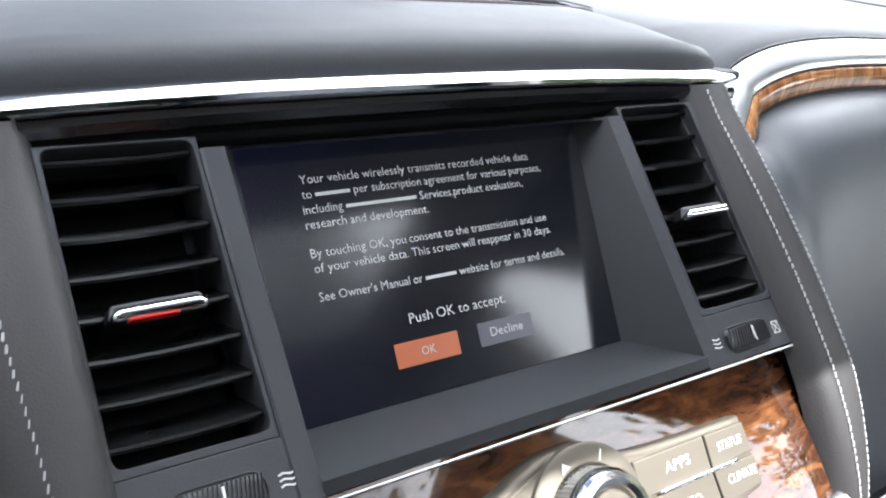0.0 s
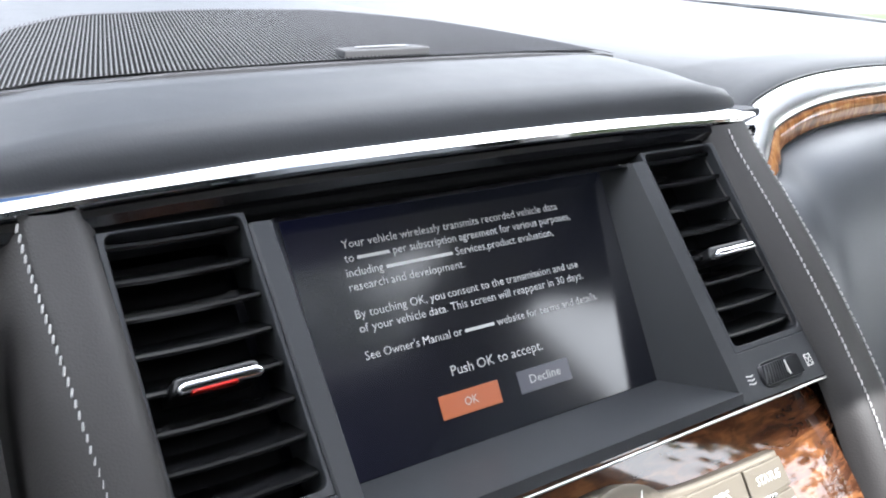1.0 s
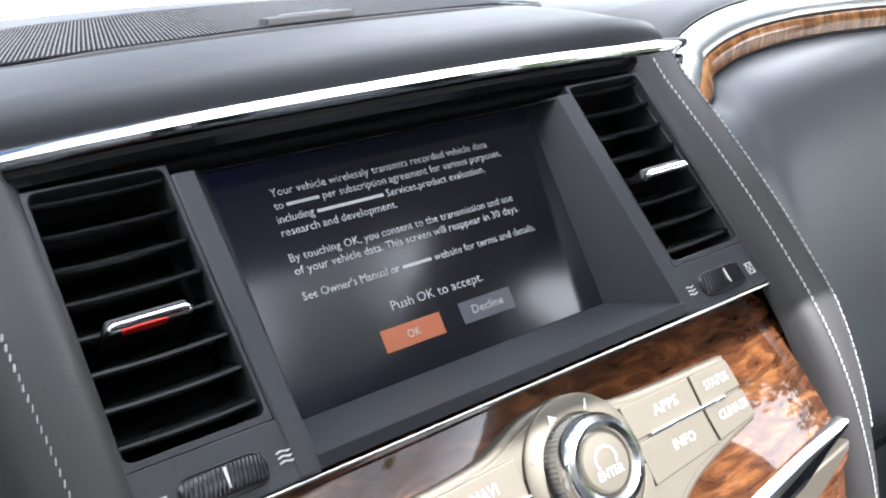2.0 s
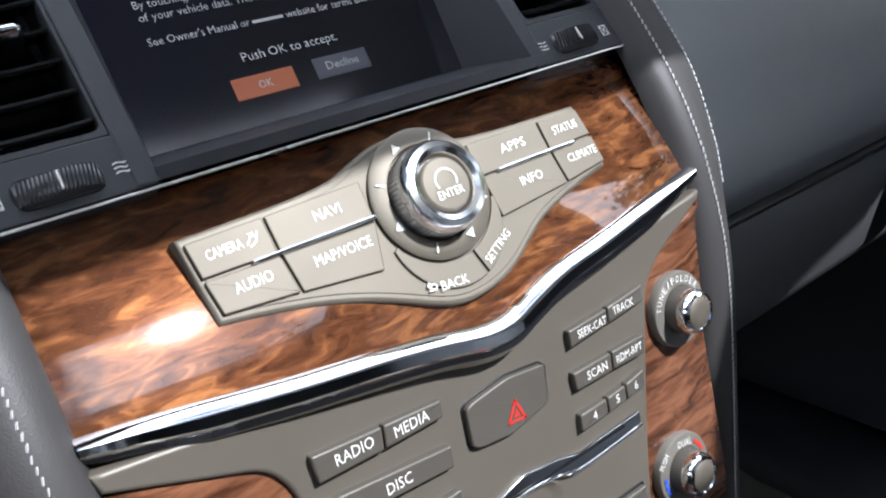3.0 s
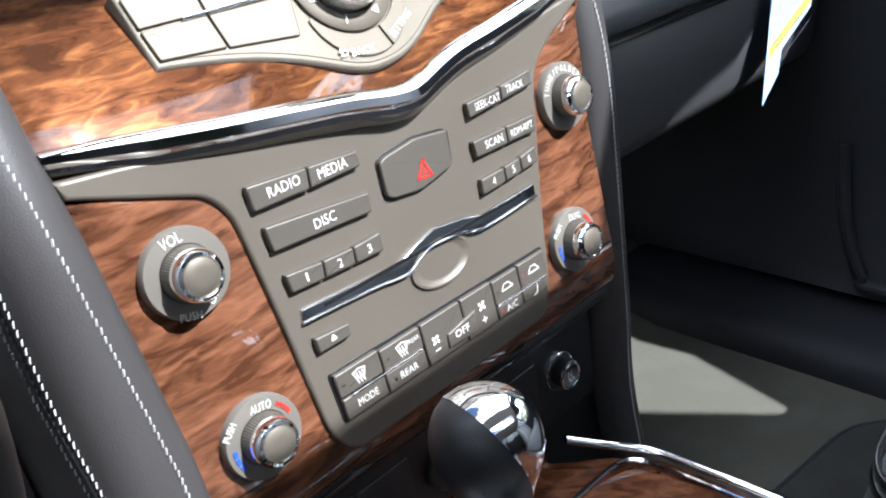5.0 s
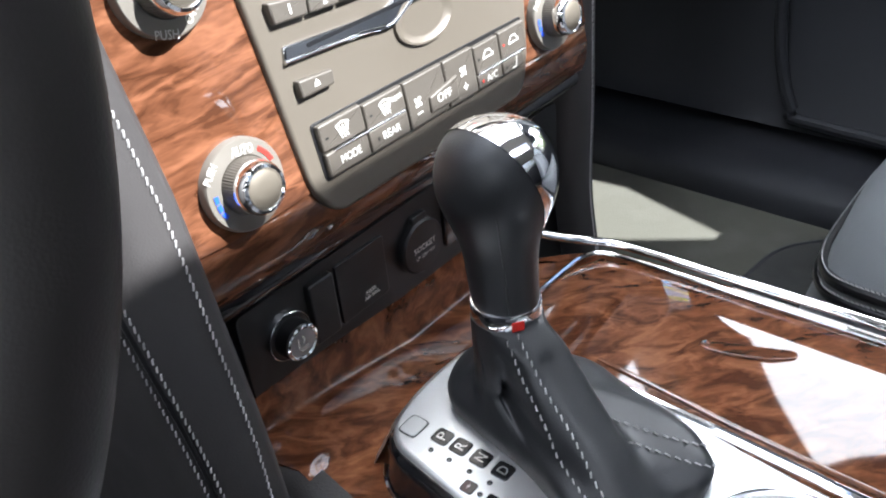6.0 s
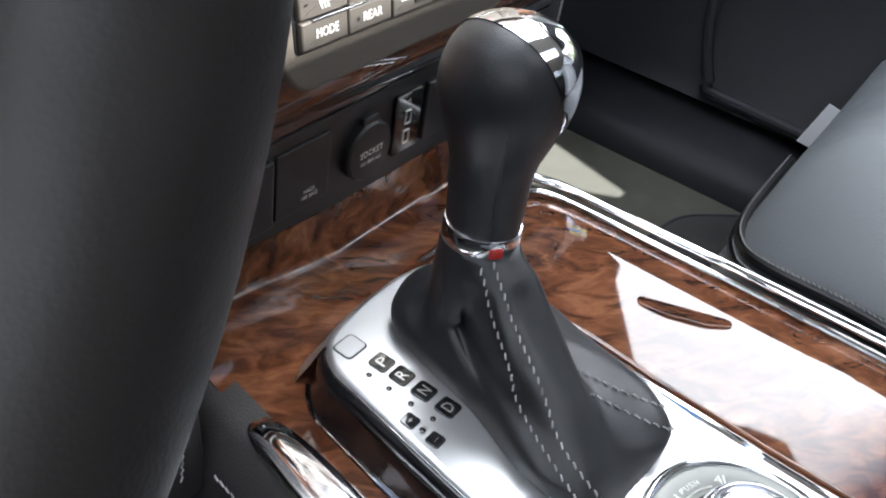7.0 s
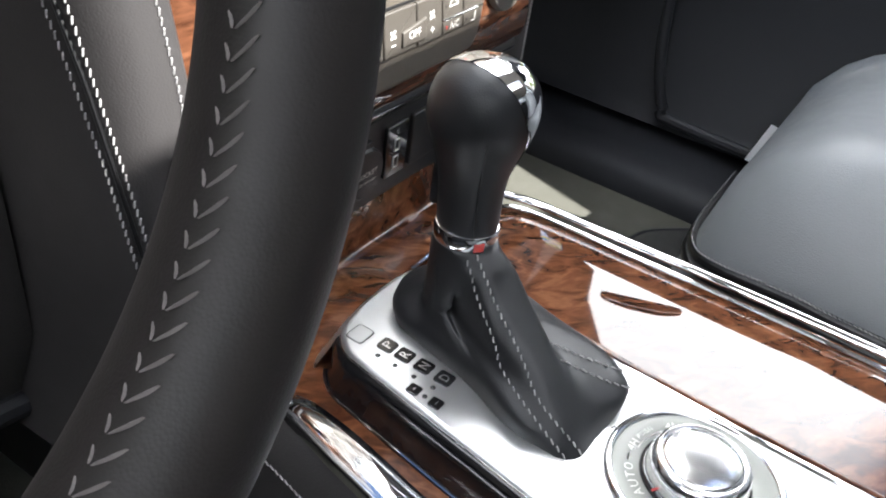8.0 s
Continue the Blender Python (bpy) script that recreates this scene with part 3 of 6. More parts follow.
KEYSET = [
    ("CAMERA", [(-0.1150, 0.0012), (-0.0788, 0.0006), (-0.0795, 0.0180), (-0.1168, 0.0178)], (-0.1098, -0.0925, 0.0078, 0.0046)),
    ("AUDIO", [(-0.1125, -0.0162), (-0.0762, -0.0196), (-0.0786, -0.0010), (-0.1149, -0.0002)], (-0.1040, -0.0855, -0.0100, 0.0050)),
    ("NAVI", [(-0.0776, 0.0006), (-0.0270, -0.0002), (-0.0268, 0.0190), (-0.0784, 0.0180)], (-0.0560, -0.0415, 0.0078, 0.0050)),
    ("MAP/VOICE", [(-0.0750, -0.0200), (-0.0330, -0.0250), (-0.0272, -0.0018), (-0.0774, -0.0010)], (-0.0645, -0.0335, -0.0118, 0.0050)),
    ("APPS", [(0.0420, 0.0004), (0.0918, 0.0008), (0.0908, 0.0180), (0.0405, 0.0186)], (0.0600, 0.0780, 0.0078, 0.0050)),
    ("STATUS", [(0.0930, 0.0008), (0.1250, 0.0014), (0.1222, 0.0174), (0.0922, 0.0178)], (0.0995, 0.1182, 0.0076, 0.0046)),
    ("INFO", [(0.0440, -0.0232), (0.0945, -0.0196), (0.0920, -0.0008), (0.0422, -0.0010)], (0.0640, 0.0800, -0.0122, 0.0050)),
    ("CLIMATE", [(0.0957, -0.0192), (0.1268, -0.0158), (0.1252, -0.0002), (0.0932, -0.0008)], (0.1015, 0.1240, -0.0098, 0.0046)),
]
for s, q, (u0, u1, v, h) in KEYSET:
    k = part("button", slab(FP, rounded(q, 0.0009, 3), 0.0015, 0.0056, 0.0007), KEYPAINT, panel)
    lettering(FP, s, u0, u1, v, h, 0.0059, k)
    if s == "CAMERA":
        strokes(FP, [[(-0.0905, 0.0085), (-0.088, 0.0118), (-0.0855, 0.0110)], [(-0.0895, 0.0072), (-0.0862, 0.0088), (-0.0845, 0.0125)], [(-0.0885, 0.0128), (-0.0866, 0.0128)]], 0.0059, 0.0007, k)


def arc(cu, cv, r, a0, a1, n=14):
    return [(cu + r * math.cos(radians(a0 + (a1 - a0) * i / n)), cv + r * math.sin(radians(a0 + (a1 - a0) * i / n))) for i in range(n + 1)]


DC = (0.0085, 0.0015)
DR = 0.0345
for s, a0, a1 in (("BACK", 212, 284), ("SETTING", 286, 340)):
    n = 12
    o = [(DC[0] + (DR + 0.0155 * math.sin(math.pi * min(1, max(0.0, (a - 200) / 150)))) * math.cos(radians(a)), DC[1] + (DR + 0.0155 * math.sin(math.pi * min(1, max(0, (a - 200) / 150)))) * math.sin(radians(a))) for a in [a0 + (a1 - a0) * i / n for i in range(n + 1)]]
    i_ = arc(*DC, DR + 0.0012, a1, a0, n)
    k = part("button", slab(FP, o + i_, 0.0012, 0.0054, 0.0006), KEYPAINT, panel)
    if s == "BACK":
        lettering(FP, s, -0.0085, 0.0080, -0.0452, 0.0046, 0.0058, k, turn=-0.10)
        strokes(FP, [[(-0.0150, -0.0405), (-0.0115, -0.0405), (-0.0105, -0.0418), (-0.0115, -0.0430), (-0.0150, -0.0430)], [(-0.0140, -0.0392), (-0.0155, -0.0405), (-0.0140, -0.0418)]], 0.0058, 0.0008, k)
    else:
        lettering(FP, s, 0.0240, 0.0460, -0.0430, 0.0044, 0.0058, k, turn=0.48)
for u0, u1 in ((-0.0918, -0.0262), (0.0530, 0.1108)):
    part("chrome_bar", slab(FP, rrect(u0, -0.0010, u1, 0.0014, 0.0011), 0.003, 0.0074, 0.0012), CHROME, panel, "thin chrome bar")
dial = part("dial_base", lathe(FP, *DC, [(DR, -0.004), (DR, 0.0060), (DR - 0.0012, 0.0070), (DR - 0.009, 0.0078), (DR - 0.0098, 0.0066), (DR - 0.0098, 0.0)], 64), KEYPAINT, panel)
for a in range(22, 382, 45):
    p0 = (DC[0] + (DR - 0.0078) * math.cos(radians(a)), DC[1] + (DR - 0.0078) * math.sin(radians(a)))
    p1 = (DC[0] + (DR - 0.0035) * math.cos(radians(a)), DC[1] + (DR - 0.0035) * math.sin(radians(a)))
    if a % 90 == 22 + 0 and a in (112, 202, 292, 22):
        t = Vector(p1) - Vector(p0)
        sd = Vector((-t.y, t.x)) * 0.7
        mark(FP, [tuple(Vector(p0) + sd), tuple(Vector(p0) - sd), p1], 0.0082, dial)
    else:
        strokes(FP, [[p0, p1]], 0.0082, 0.0009, dial)
kn = part("dial_knurl", lathe(FP, *DC, [(0.0238, 0.002), (0.0236, 0.0150), (0.0228, 0.0165)], 120, 1, 0.0006), GREYMETAL, panel, "finely ridged dial skirt")
part("dial_ring", lathe(FP, *DC, [(0.0236, 0.0155), (0.0232, 0.0195), (0.0215, 0.0222), (0.0185, 0.0230), (0.0160, 0.0218), (0.0148, 0.0195), (0.0142, 0.0175)], 64), DIALCHROME, kn, "polished chrome dial ring")
cap = part("enter_cap", lathe(FP, *DC, [(0.0140, 0.015), (0.0138, 0.0205), (0.0128, 0.0214), (0.006, 0.0218), (0.0005, 0.0219)], 48), KEYPAINT, kn)
lettering(FP, "ENTER", DC[0] - 0.0078, DC[0] + 0.0078, DC[1] - 0.0070, 0.0042, 0.0222, cap)
strokes(FP, [[(DC[0] + 0.0062 * math.cos(radians(a)), DC[1] + 0.0015 + 0.0058 * math.sin(radians(a))) for a in range(205, -30, -18)]], 0.0222, 0.0010, cap)

# ---- lower fascia ----
fascia = thing("audio_panel", FL @ Vector((0, -0.08, 0)), "taupe grey radio and climate panel with rows of buttons", "control panel")
low = [(FL.inverted() @ (FW @ Vector((p.x, p.y - 0.011, 0.0)))) for p in pathc]
up = [(p.x, min(p.y, 0.045)) for p in low]
tail = rounded([(0.1865, 0.0270), (0.1420, 0.0050), (0.1275, -0.0080), (0.1070, -0.0950), (0.0985, -0.1480), (0.0870, -0.1690), (-0.0860, -0.1700), (-0.0985, -0.1520), (-0.1030, -0.0911), (-0.1107, -0.0126), (-0.1200, 0.0012), (-0.1835, 0.0238)], [0, 0.012, 0.012, 0.03, 0.012, 0.010, 0.010, 0.012, 0.03, 0.012, 0.012, 0], 4)
i0 = min(range(len(tail)), key=lambda i: (tail[i][0] - 0.1865) ** 2 + (tail[i][1] - 0.027) ** 2)
tail = tail[i0:] + tail[:i0]
if tail[1][0] < 0:
    tail = [tail[0]] + tail[1:][::-1]
part("plate", slab(FL, [(p[0], p[1] - 0.001) for p in up] + tail, -0.02, 0.0028, 0.0022), FASCIA, fascia)


def key(q, word=None, box_=None, r=0.0012, name="button", material=None, lift=0.0072):
    k = part(name, slab(FL, rounded(q, r, 3), 0.002, lift, 0.0011), material or LOWPAINT, fascia)
    if word:
        lettering(FL, word, box_[0], box_[1], box_[2], box_[3], lift + 0.0003, k)
    return k


key([(-0.1005, -0.0148), (-0.0655, -0.0156), (-0.0640, -0.0042), (-0.1012, -0.0012)], "RADIO", (-0.0905, -0.0700, -0.0110, 0.0056))
key([(-0.0645, -0.0156), (-0.0302, -0.0155), (-0.0298, -0.0066), (-0.0630, -0.0042)], "MEDIA", (-0.0585, -0.0385, -0.0128, 0.0056))
key([(-0.0974, -0.0384), (-0.0312, -0.0424), (-0.0300, -0.0312), (-0.0984, -0.0244)], "DISC", (-0.0700, -0.0555, -0.0370, 0.0056))
key([(-0.0948, -0.0632), (-0.0735, -0.0645), (-0.0720, -0.0550), (-0.0960, -0.0524)], "1", (-0.0846, -0.0834, -0.0610, 0.0050))
key([(-0.0725, -0.0645), (-0.0520, -0.0655), (-0.0508, -0.0560), (-0.0712, -0.0550)], "2", (-0.0632, -0.0602, -0.0628, 0.0050))
key([(-0.0510, -0.0655), (-0.0306, -0.0663), (-0.0303, -0.0552), (-0.0500, -0.0560)], "3", (-0.0420, -0.0390, -0.0634, 0.0050))
key([(0.0580, -0.0172), (0.0880, -0.0152), (0.0888, -0.0062), (0.0583, -0.0076)], "SEEK-CAT", (0.0640, 0.0868, -0.0142, 0.0048))
key([(0.0890, -0.0152), (0.1190, -0.0130), (0.1196, -0.0034), (0.0898, -0.0060)], "TRACK", (0.0930, 0.1100, -0.0120, 0.0048))
key([(0.0562, -0.0420), (0.0850, -0.0424), (0.0858, -0.0316), (0.0557, -0.0314)], "SCAN", (0.0650, 0.0810, -0.0392, 0.0050))
key([(0.0860, -0.0424), (0.1126, -0.0430), (0.1140, -0.0320), (0.0868, -0.0316)], "RDM-RPT", (0.0890, 0.1105, -0.0396, 0.0046))
key([(0.0540, -0.0660), (0.0755, -0.0650), (0.0760, -0.0556), (0.0550, -0.0560)], "4", (0.0635, 0.0665, -0.0630, 0.0050))
key([(0.0765, -0.0650), (0.0915, -0.0638), (0.0920, -0.0545), (0.0770, -0.0555)], "5", (0.0828, 0.0855, -0.0618, 0.0050))
key([(0.0925, -0.0638), (0.1084, -0.0625), (0.1086, -0.0520), (0.0930, -0.0544)], "6", (0.0990, 0.1016, -0.0604, 0.0050))
haz = [(-0.0190, -0.0395), (-0.0140, -0.0428), (0.0080, -0.0455), (0.0340, -0.0408), (0.0385, -0.0370), (0.0398, -0.0190), (0.0370, -0.0160), (0.0120, -0.0128), (-0.0130, -0.0158), (-0.0180, -0.0182)]
part("hazard_recess", slab(FL, rounded(haz, 0.004, 4), 0.001, 0.0034, 0.0004), DARK, fascia)
hz = key(inset(rounded(haz, 0.004, 4), 0.0012), None, None, 0, "hazard_button", None, 0.0066)
tri_o = [(0.0068, -0.0375), (0.0178, -0.0385), (0.0134, -0.0275)]
strokes(FL, [tri_o + [tri_o[0]]], 0.0070, 0.0016, hz, REDP, "hazard_triangle")
mark(FL, [(0.0102, -0.0360), (0.0150, -0.0364), (0.0130, -0.0318)], 0.0070, hz, REDP, "inner_triangle")
# disc slot with its chrome lip and the finger scoop
slot = [(-0.0935, -0.0825), (-0.045, -0.0850), (-0.018, -0.0880), (-0.008, -0.0845), (0.004, -0.0800), (0.030, -0.0818), (0.048, -0.0868), (0.1017, -0.0850), (0.1024, -0.0760), (0.050, -0.0775), (0.036, -0.0735), (0.010, -0.0700), (-0.008, -0.0745), (-0.022, -0.0790), (-0.092, -0.0748)]
part("slot_strip", slab(FL, rounded(slot, 0.0015, 2), 0.001, 0.0046, 0.0012), DARKCHROME, fascia, "smoked chrome strip with the disc slot")
part("slot", slab(FL, rrect(-0.078, -0.0800, 0.088, -0.0778, 0.0009), 0.004, 0.0049, 0.0002), PIANO, fascia, "narrow black disc slot")
lip = smooth_path([FL @ Vector((u, v, 0.0044)) for u, v in ((-0.0935, -0.0822), (-0.045, -0.0850), (-0.019, -0.0880), (-0.007, -0.0840), (0.005, -0.0800), (0.030, -0.0818), (0.048, -0.0868), (0.1018, -0.0848))], 5)
part("slot_lip", tube(lip, 0.0013, 10, 0.9), CHROME, fascia, "chrome slot lip")
bm = bmesh.new()
rs = []
for k in range(8):
    f = k / 7
    rs.append([(0.0095 + 0.0255 * math.cos(f * math.pi / 2) * math.cos(2 * math.pi * i / 36), -0.0920 + 0.0150 * math.cos(f * math.pi / 2) * math.sin(2 * math.pi * i / 36) + 0.0, 0.0030 + 0.0022 * math.sin(min(1, f * 2.2) * math.pi) - 0.0006 * f) for i in range(36)])
part("finger_scoop", rings(rs, FL, cap0=False), FASCIA, fascia)
e = key([(-0.0908, -0.1018), (-0.0686, -0.1018), (-0.0676, -0.0944), (-0.0912, -0.0926)])
mark(FL, [(-0.0822, -0.0975), (-0.0782, -0.0975), (-0.0802, -0.0950)], 0.0076, e)
mark(FL, [(-0.0822, -0.0986), (-0.0782, -0.0986), (-0.0782, -0.0979), (-0.0822, -0.0979)], 0.0076, e)
# climate row
part("climate_well", slab(FL, rounded([(-0.0885, -0.1495), (0.0905, -0.1500), (0.0965, -0.1195), (-0.0895, -0.1170)], 0.003), 0.001, 0.0033, 0.0003), DARK, fascia)
cells = [(-0.0872, -0.0552, -0.1332, -0.1186, "defrost"), (-0.0866, -0.0556, -0.1478, -0.1344, "MODE"), (-0.0542, -0.0226, -0.1340, -0.1200, "rear"), (-0.0546, -0.0230, -0.1480, -0.1352, "REAR"),
         (-0.0216, 0.0122, -0.1484, -0.1202, "fan-"), (0.0132, 0.0410, -0.1488, -0.1204, "fan+"), (0.0420, 0.0665, -0.1385, -0.1216, "car"), (0.0420, 0.0660, -0.1486, -0.1397, "A/C"), (0.0675, 0.0945, -0.1385, -0.1212, "loop"), (0.0670, 0.0900, -0.1486, -0.1397, "seat")]
for u0, u1, v0, v1, w in cells:
    k = key([(u0, v0), (u1, v0), (u1, v1), (u0, v1)], None, None, 0.0010, "button", None, 0.0064)
    c, m = (u0 + u1) / 2, (v0 + v1) / 2
    z = 0.0068
    if w in ("MODE", "REAR", "A/C"):
        h = {"MODE": 0.0075, "REAR": 0.0070, "A/C": 0.0055}[w]
        lettering(FL, w, c - h + 0.001, c + h + 0.001, m - 0.002, 0.0045, z, k)
        if w != "MODE":
            mark(FL, [(c - h - 0.0035, m - 0.001), (c - h - 0.002, m - 0.001), (c - h - 0.002, m + 0.001), (c - h - 0.0035, m + 0.001)], z, k, REDP if w == "A/C" else DARK, "indicator")
    elif w in ("defrost", "rear"):
        f = [(c - 0.0045, m + 0.0030), (c, m + 0.0042), (c + 0.0045, m + 0.0030), (c + 0.0028, m - 0.0012), (c - 0.0028, m - 0.0012)]
        strokes(FL, [f + [f[0]]] + [[(c + d, m + 0.002), (c + d + 0.0006, m), (c + d - 0.0004, m - 0.002), (c + d + 0.0004, m - 0.004)] for d in (-0.0022, 0, 0.0022)], z, 0.0008, k)
        if w == "rear":
            lettering(FL, "REAR", c + 0.0052, c + 0.0140, m + 0.0005, 0.0026, z, k)
        mark(FL, [(u0 + 0.003, m - 0.001), (u0 + 0.005, m - 0.001), (u0 + 0.005, m), (u0 + 0.003, m)], z, k, DARK, "indicator")
    elif w.startswith("fan"):
        d = 0.000 if w == "fan-" else 0.003
        c = -0.0132 if w == "fan-" else 0.0290
        for q in range(4):
            a = radians(90 * q + 20)
            blade = [(0.0004, 0.0), (0.0010, 0.0022), (0.0034, 0.0018), (0.0030, 0.0002)]
            mark(FL, rounded([(c + x * math.cos(a) - y * math.sin(a), m + d + x * math.sin(a) + y * math.cos(a)) for x, y in blade], 0.0005, 2), z, k)
        strokes(FL, [[(c - 0.0018, m - 0.0065), (c + 0.0018, m - 0.0065)]] + ([[(c, m - 0.0083), (c, m - 0.0047)]] if w == "fan+" else []), z, 0.0009, k)
    else:
        f = [(c - 0.005, m - 0.001), (c - 0.004, m + 0.001), (c - 0.002, m + 0.003), (c + 0.002, m + 0.003), (c + 0.0035, m + 0.001), (c + 0.005, m), (c + 0.005, m - 0.001)]
        if w == "seat":
            f = [(c - 0.002, m - 0.0025), (c + 0.0015, m - 0.0025), (c + 0.003, m + 0.003)]
        strokes(FL, [f + ([f[0]] if w != "seat" else [])], z, 0.0008, k)
        mark(FL, [(u0 + 0.0025, m - 0.001), (u0 + 0.004, m - 0.001), (u0 + 0.004, m + 0.0005), (u0 + 0.0025, m + 0.0005)], z, k, REDP if w == "loop" else DARK, "indicator")
for u0, u1, v in ((-0.0800, -0.0240, -0.1345), (0.0430, 0.0920, -0.1391)):
    part("chrome_line", slab(FL, rrect(u0, v - 0.0006, u1, v + 0.0006, 0.0005), 0.005, 0.0072, 0.0005), CHROME, fascia, "thin chrome line")
of = key(rounded([(-0.0050, -0.1445), (0.0205, -0.1452), (0.0222, -0.1308), (-0.0040, -0.1350)], 0.001, 2), None, None, 0, "off_button", None, 0.0080)
lettering(FL, "OFF", 0.0012, 0.0140, -0.1405, 0.0050, 0.0084, of)

# veneered side columns with four knobs
for s in (-1, 1):
    col = thing("wood_column", FL @ Vector((s * 0.145, -0.15, 0)), "glossy figured wood column beside the radio panel", "wood trim", "wood columns")
    tailp = [p for p in tail if p[0] * s > 0.07]
    edge = sorted([(abs(p[0]), p[1]) for p in tailp], key=lambda p: -p[1])
    rows = []
    for i in range(25):
        v = 0.030 - 0.182 * i / 24
        a = float(np.interp(-v, [-p[1] for p in edge], [p[0] for p in edge])) - 0.004 if v < 0.022 else 0.187
        b = 0.1890 - 0.012 * min(1, (0.03 - v) / 0.09)
        a = min(a, b - 0.002)
        rows.append([FL @ Vector((s * (a + (b - a) * f), v, -0.001 + 0.0025 * math.sin(math.pi * f) - 0.0015 * f)) for f in (0, 0.15, 0.35, 0.55, 0.75, 0.9, 1)])
    part("veneer", thick_sheet(rows, (0, 0.014, 0.0)), WOODK, col, smooth=60)
foot = thing("lower_wood_band", FL @ Vector((0, -0.17, 0)), "wood band rolling under the foot of the radio panel", "wood trim")
rows = [[FL @ Vector((x, v, w - 0.0015 * (abs(x) / 0.17) ** 3)) for v, w in ((-0.1522, -0.0015), (-0.1640, -0.0010), (-0.1760, -0.0030), (-0.1850, -0.0080), (-0.1905, -0.0160), (-0.1915, -0.0280))] for x in [-0.1765 + 0.353 * i / 20 for i in range(21)]]
part("veneer", thick_sheet(rows, (0, 0.010, 0.004)), WOODK, foot, smooth=60)
part("lower_gap", tube([FL @ Vector((-0.172 + 0.344 * i / 8, -0.1935, -0.022)) for i in range(9)], 0.0016, 8), PIANO, foot, "gloss black gap line")
KNOBS = [("VOL", -0.1440, -0.0290, "volume"), ("TUNE/FOLDER", 0.1500, -0.0310, "tuning"), ("AUTO", -0.1365, -0.1275, "temperature"), ("DUAL", 0.1300, -0.1295, "temperature")]
for word, cu, cv, use in KNOBS:
    kb = thing("rotary_knob", FL @ Vector((cu, cv, 0)), "grey %s knob with a chrome collar on a round grey plate" % use, "knob", "rotary knobs")
    base = part("base_plate", lathe(FL, cu, cv, [(0.0232, -0.004), (0.0232, 0.0042), (0.0224, 0.0055), (0.0150, 0.0060), (0.0142, 0.0050), (0.0140, 0.001)], 56), KNOBPLATE, kb)
    sk = part("skirt", lathe(FL, cu, cv, [(0.0148, 0.001), (0.0146, 0.0050), (0.0138, 0.0125), (0.0134, 0.0135)], 120, 1, 0.0003), LOWPAINT, kb, "finely ridged grey grip")
    part("collar", lathe(FL, cu, cv, [(0.0133, 0.0120), (0.0134, 0.0150), (0.0130, 0.0178), (0.0118, 0.0200), (0.0102, 0.0206), (0.0094, 0.0196)], 48), CHROME, kb, "chrome collar")
    part("cap", lathe(FL, cu, cv, [(0.0096, 0.016), (0.0094, 0.0200), (0.0086, 0.0206), (0.0040, 0.0209), (0.0003, 0.0210)], 40), KEYPAINT, kb)
    if word == "VOL":
        lettering(FL, "VOL", cu - 0.0085, cu + 0.0030, cv + 0.0150, 0.0056, 0.0063, base, turn=0.10)
        lettering(FL, "PUSH", cu - 0.0125, cu - 0.001, cv - 0.0205, 0.0040, 0.0063, base, turn=-0.25)
        lettering(FL, "OFF", cu + 0.0065, cu + 0.0160, cv - 0.0200, 0.0042, 0.0063, base, turn=0.75)
    elif use == "tuning":
        for i, ch in enumerate(word):
            a = radians(166 - i * 13.0)
            lettering(FL, ch, cu + 0.0175 * math.cos(a) - 0.0012 * math.sin(a), cu + 0.0175 * math.cos(a) - 0.0012 * math.sin(a) + 0.0028, cv + 0.0170 * math.sin(a), 0.0042, 0.0063, base, turn=a - math.pi / 2)
    else:
        lettering(FL, "PUSH", cu - 0.0195, cu - 0.0095, cv + 0.0085, 0.0042, 0.0063, base, turn=0.78)
        lettering(FL, word, cu - 0.0035, cu + 0.0090, cv + 0.0158, 0.0046, 0.0063, base, turn=-0.15)
        for a in (172, 186, 200):
            mark(FL, [(cu + r * math.cos(radians(b)), cv + r * math.sin(radians(b))) for r, b in ((0.0174, a), (0.0197, a), (0.0197, a + 11), (0.0174, a + 11))], 0.0063, base, BLUEP, "blue_scale")
        for a in (18, 29, 40):
            mark(FL, [(cu + r * math.cos(radians(b)), cv + r * math.sin(radians(b))) for r, b in ((0.0174, a), (0.0197, a), (0.0197, a + 11), (0.0174, a + 11))], 0.0063, base, REDP, "red_scale")

# ---- dashboard pad, arch trim and passenger side ----
def lerp(tab, z):
    ks = sorted(tab)
    return float(np.interp(z, ks, [tab[k] for k in ks]))


dash = thing("dashboard", (0, 0.5, 1.1), "black grained dashboard with a raised centre hood", "dashboard")
PRO = [(0.357, 1.1425), (0.3585, 1.150), (0.364, 1.157), (0.378, 1.1625), (0.41, 1.1680), (0.45, 1.1725), (0.52, 1.178), (0.62, 1.185), (0.74, 1.194), (0.95, 1.206)]
xs = [-0.27 + 0.54 * i / 54 for i in range(55)]
rows = []
for x in xs:
    k = max(0, (abs(x) - 0.165) / 0.105)
    rows.append([(x, y + 0.012 * k * k + (0.03 * k ** 3 if i < 4 else 0.0), z - 0.024 * k ** 2.2 * min(1, (z - 1.135) / 0.03) - 0.004 * (x / 0.2) ** 2 * (1 if i > 2 else 0.3)) for i, (y, z) in enumerate(PRO)])
part("centre_hood", thick_sheet(rows, (0, 0.004, -0.03)), DASH, dash, smooth=60)
ARCH = [(0.224, 1.070), (0.230, 1.098), (0.243, 1.118), (0.265, 1.1350), (0.300, 1.1460), (0.350, 1.1510), (0.420, 1.1515), (0.520, 1.1470), (0.640, 1.137), (0.780, 1.120)]
apath = smooth_path([(x, 0, z) for x, z in ARCH], 4)
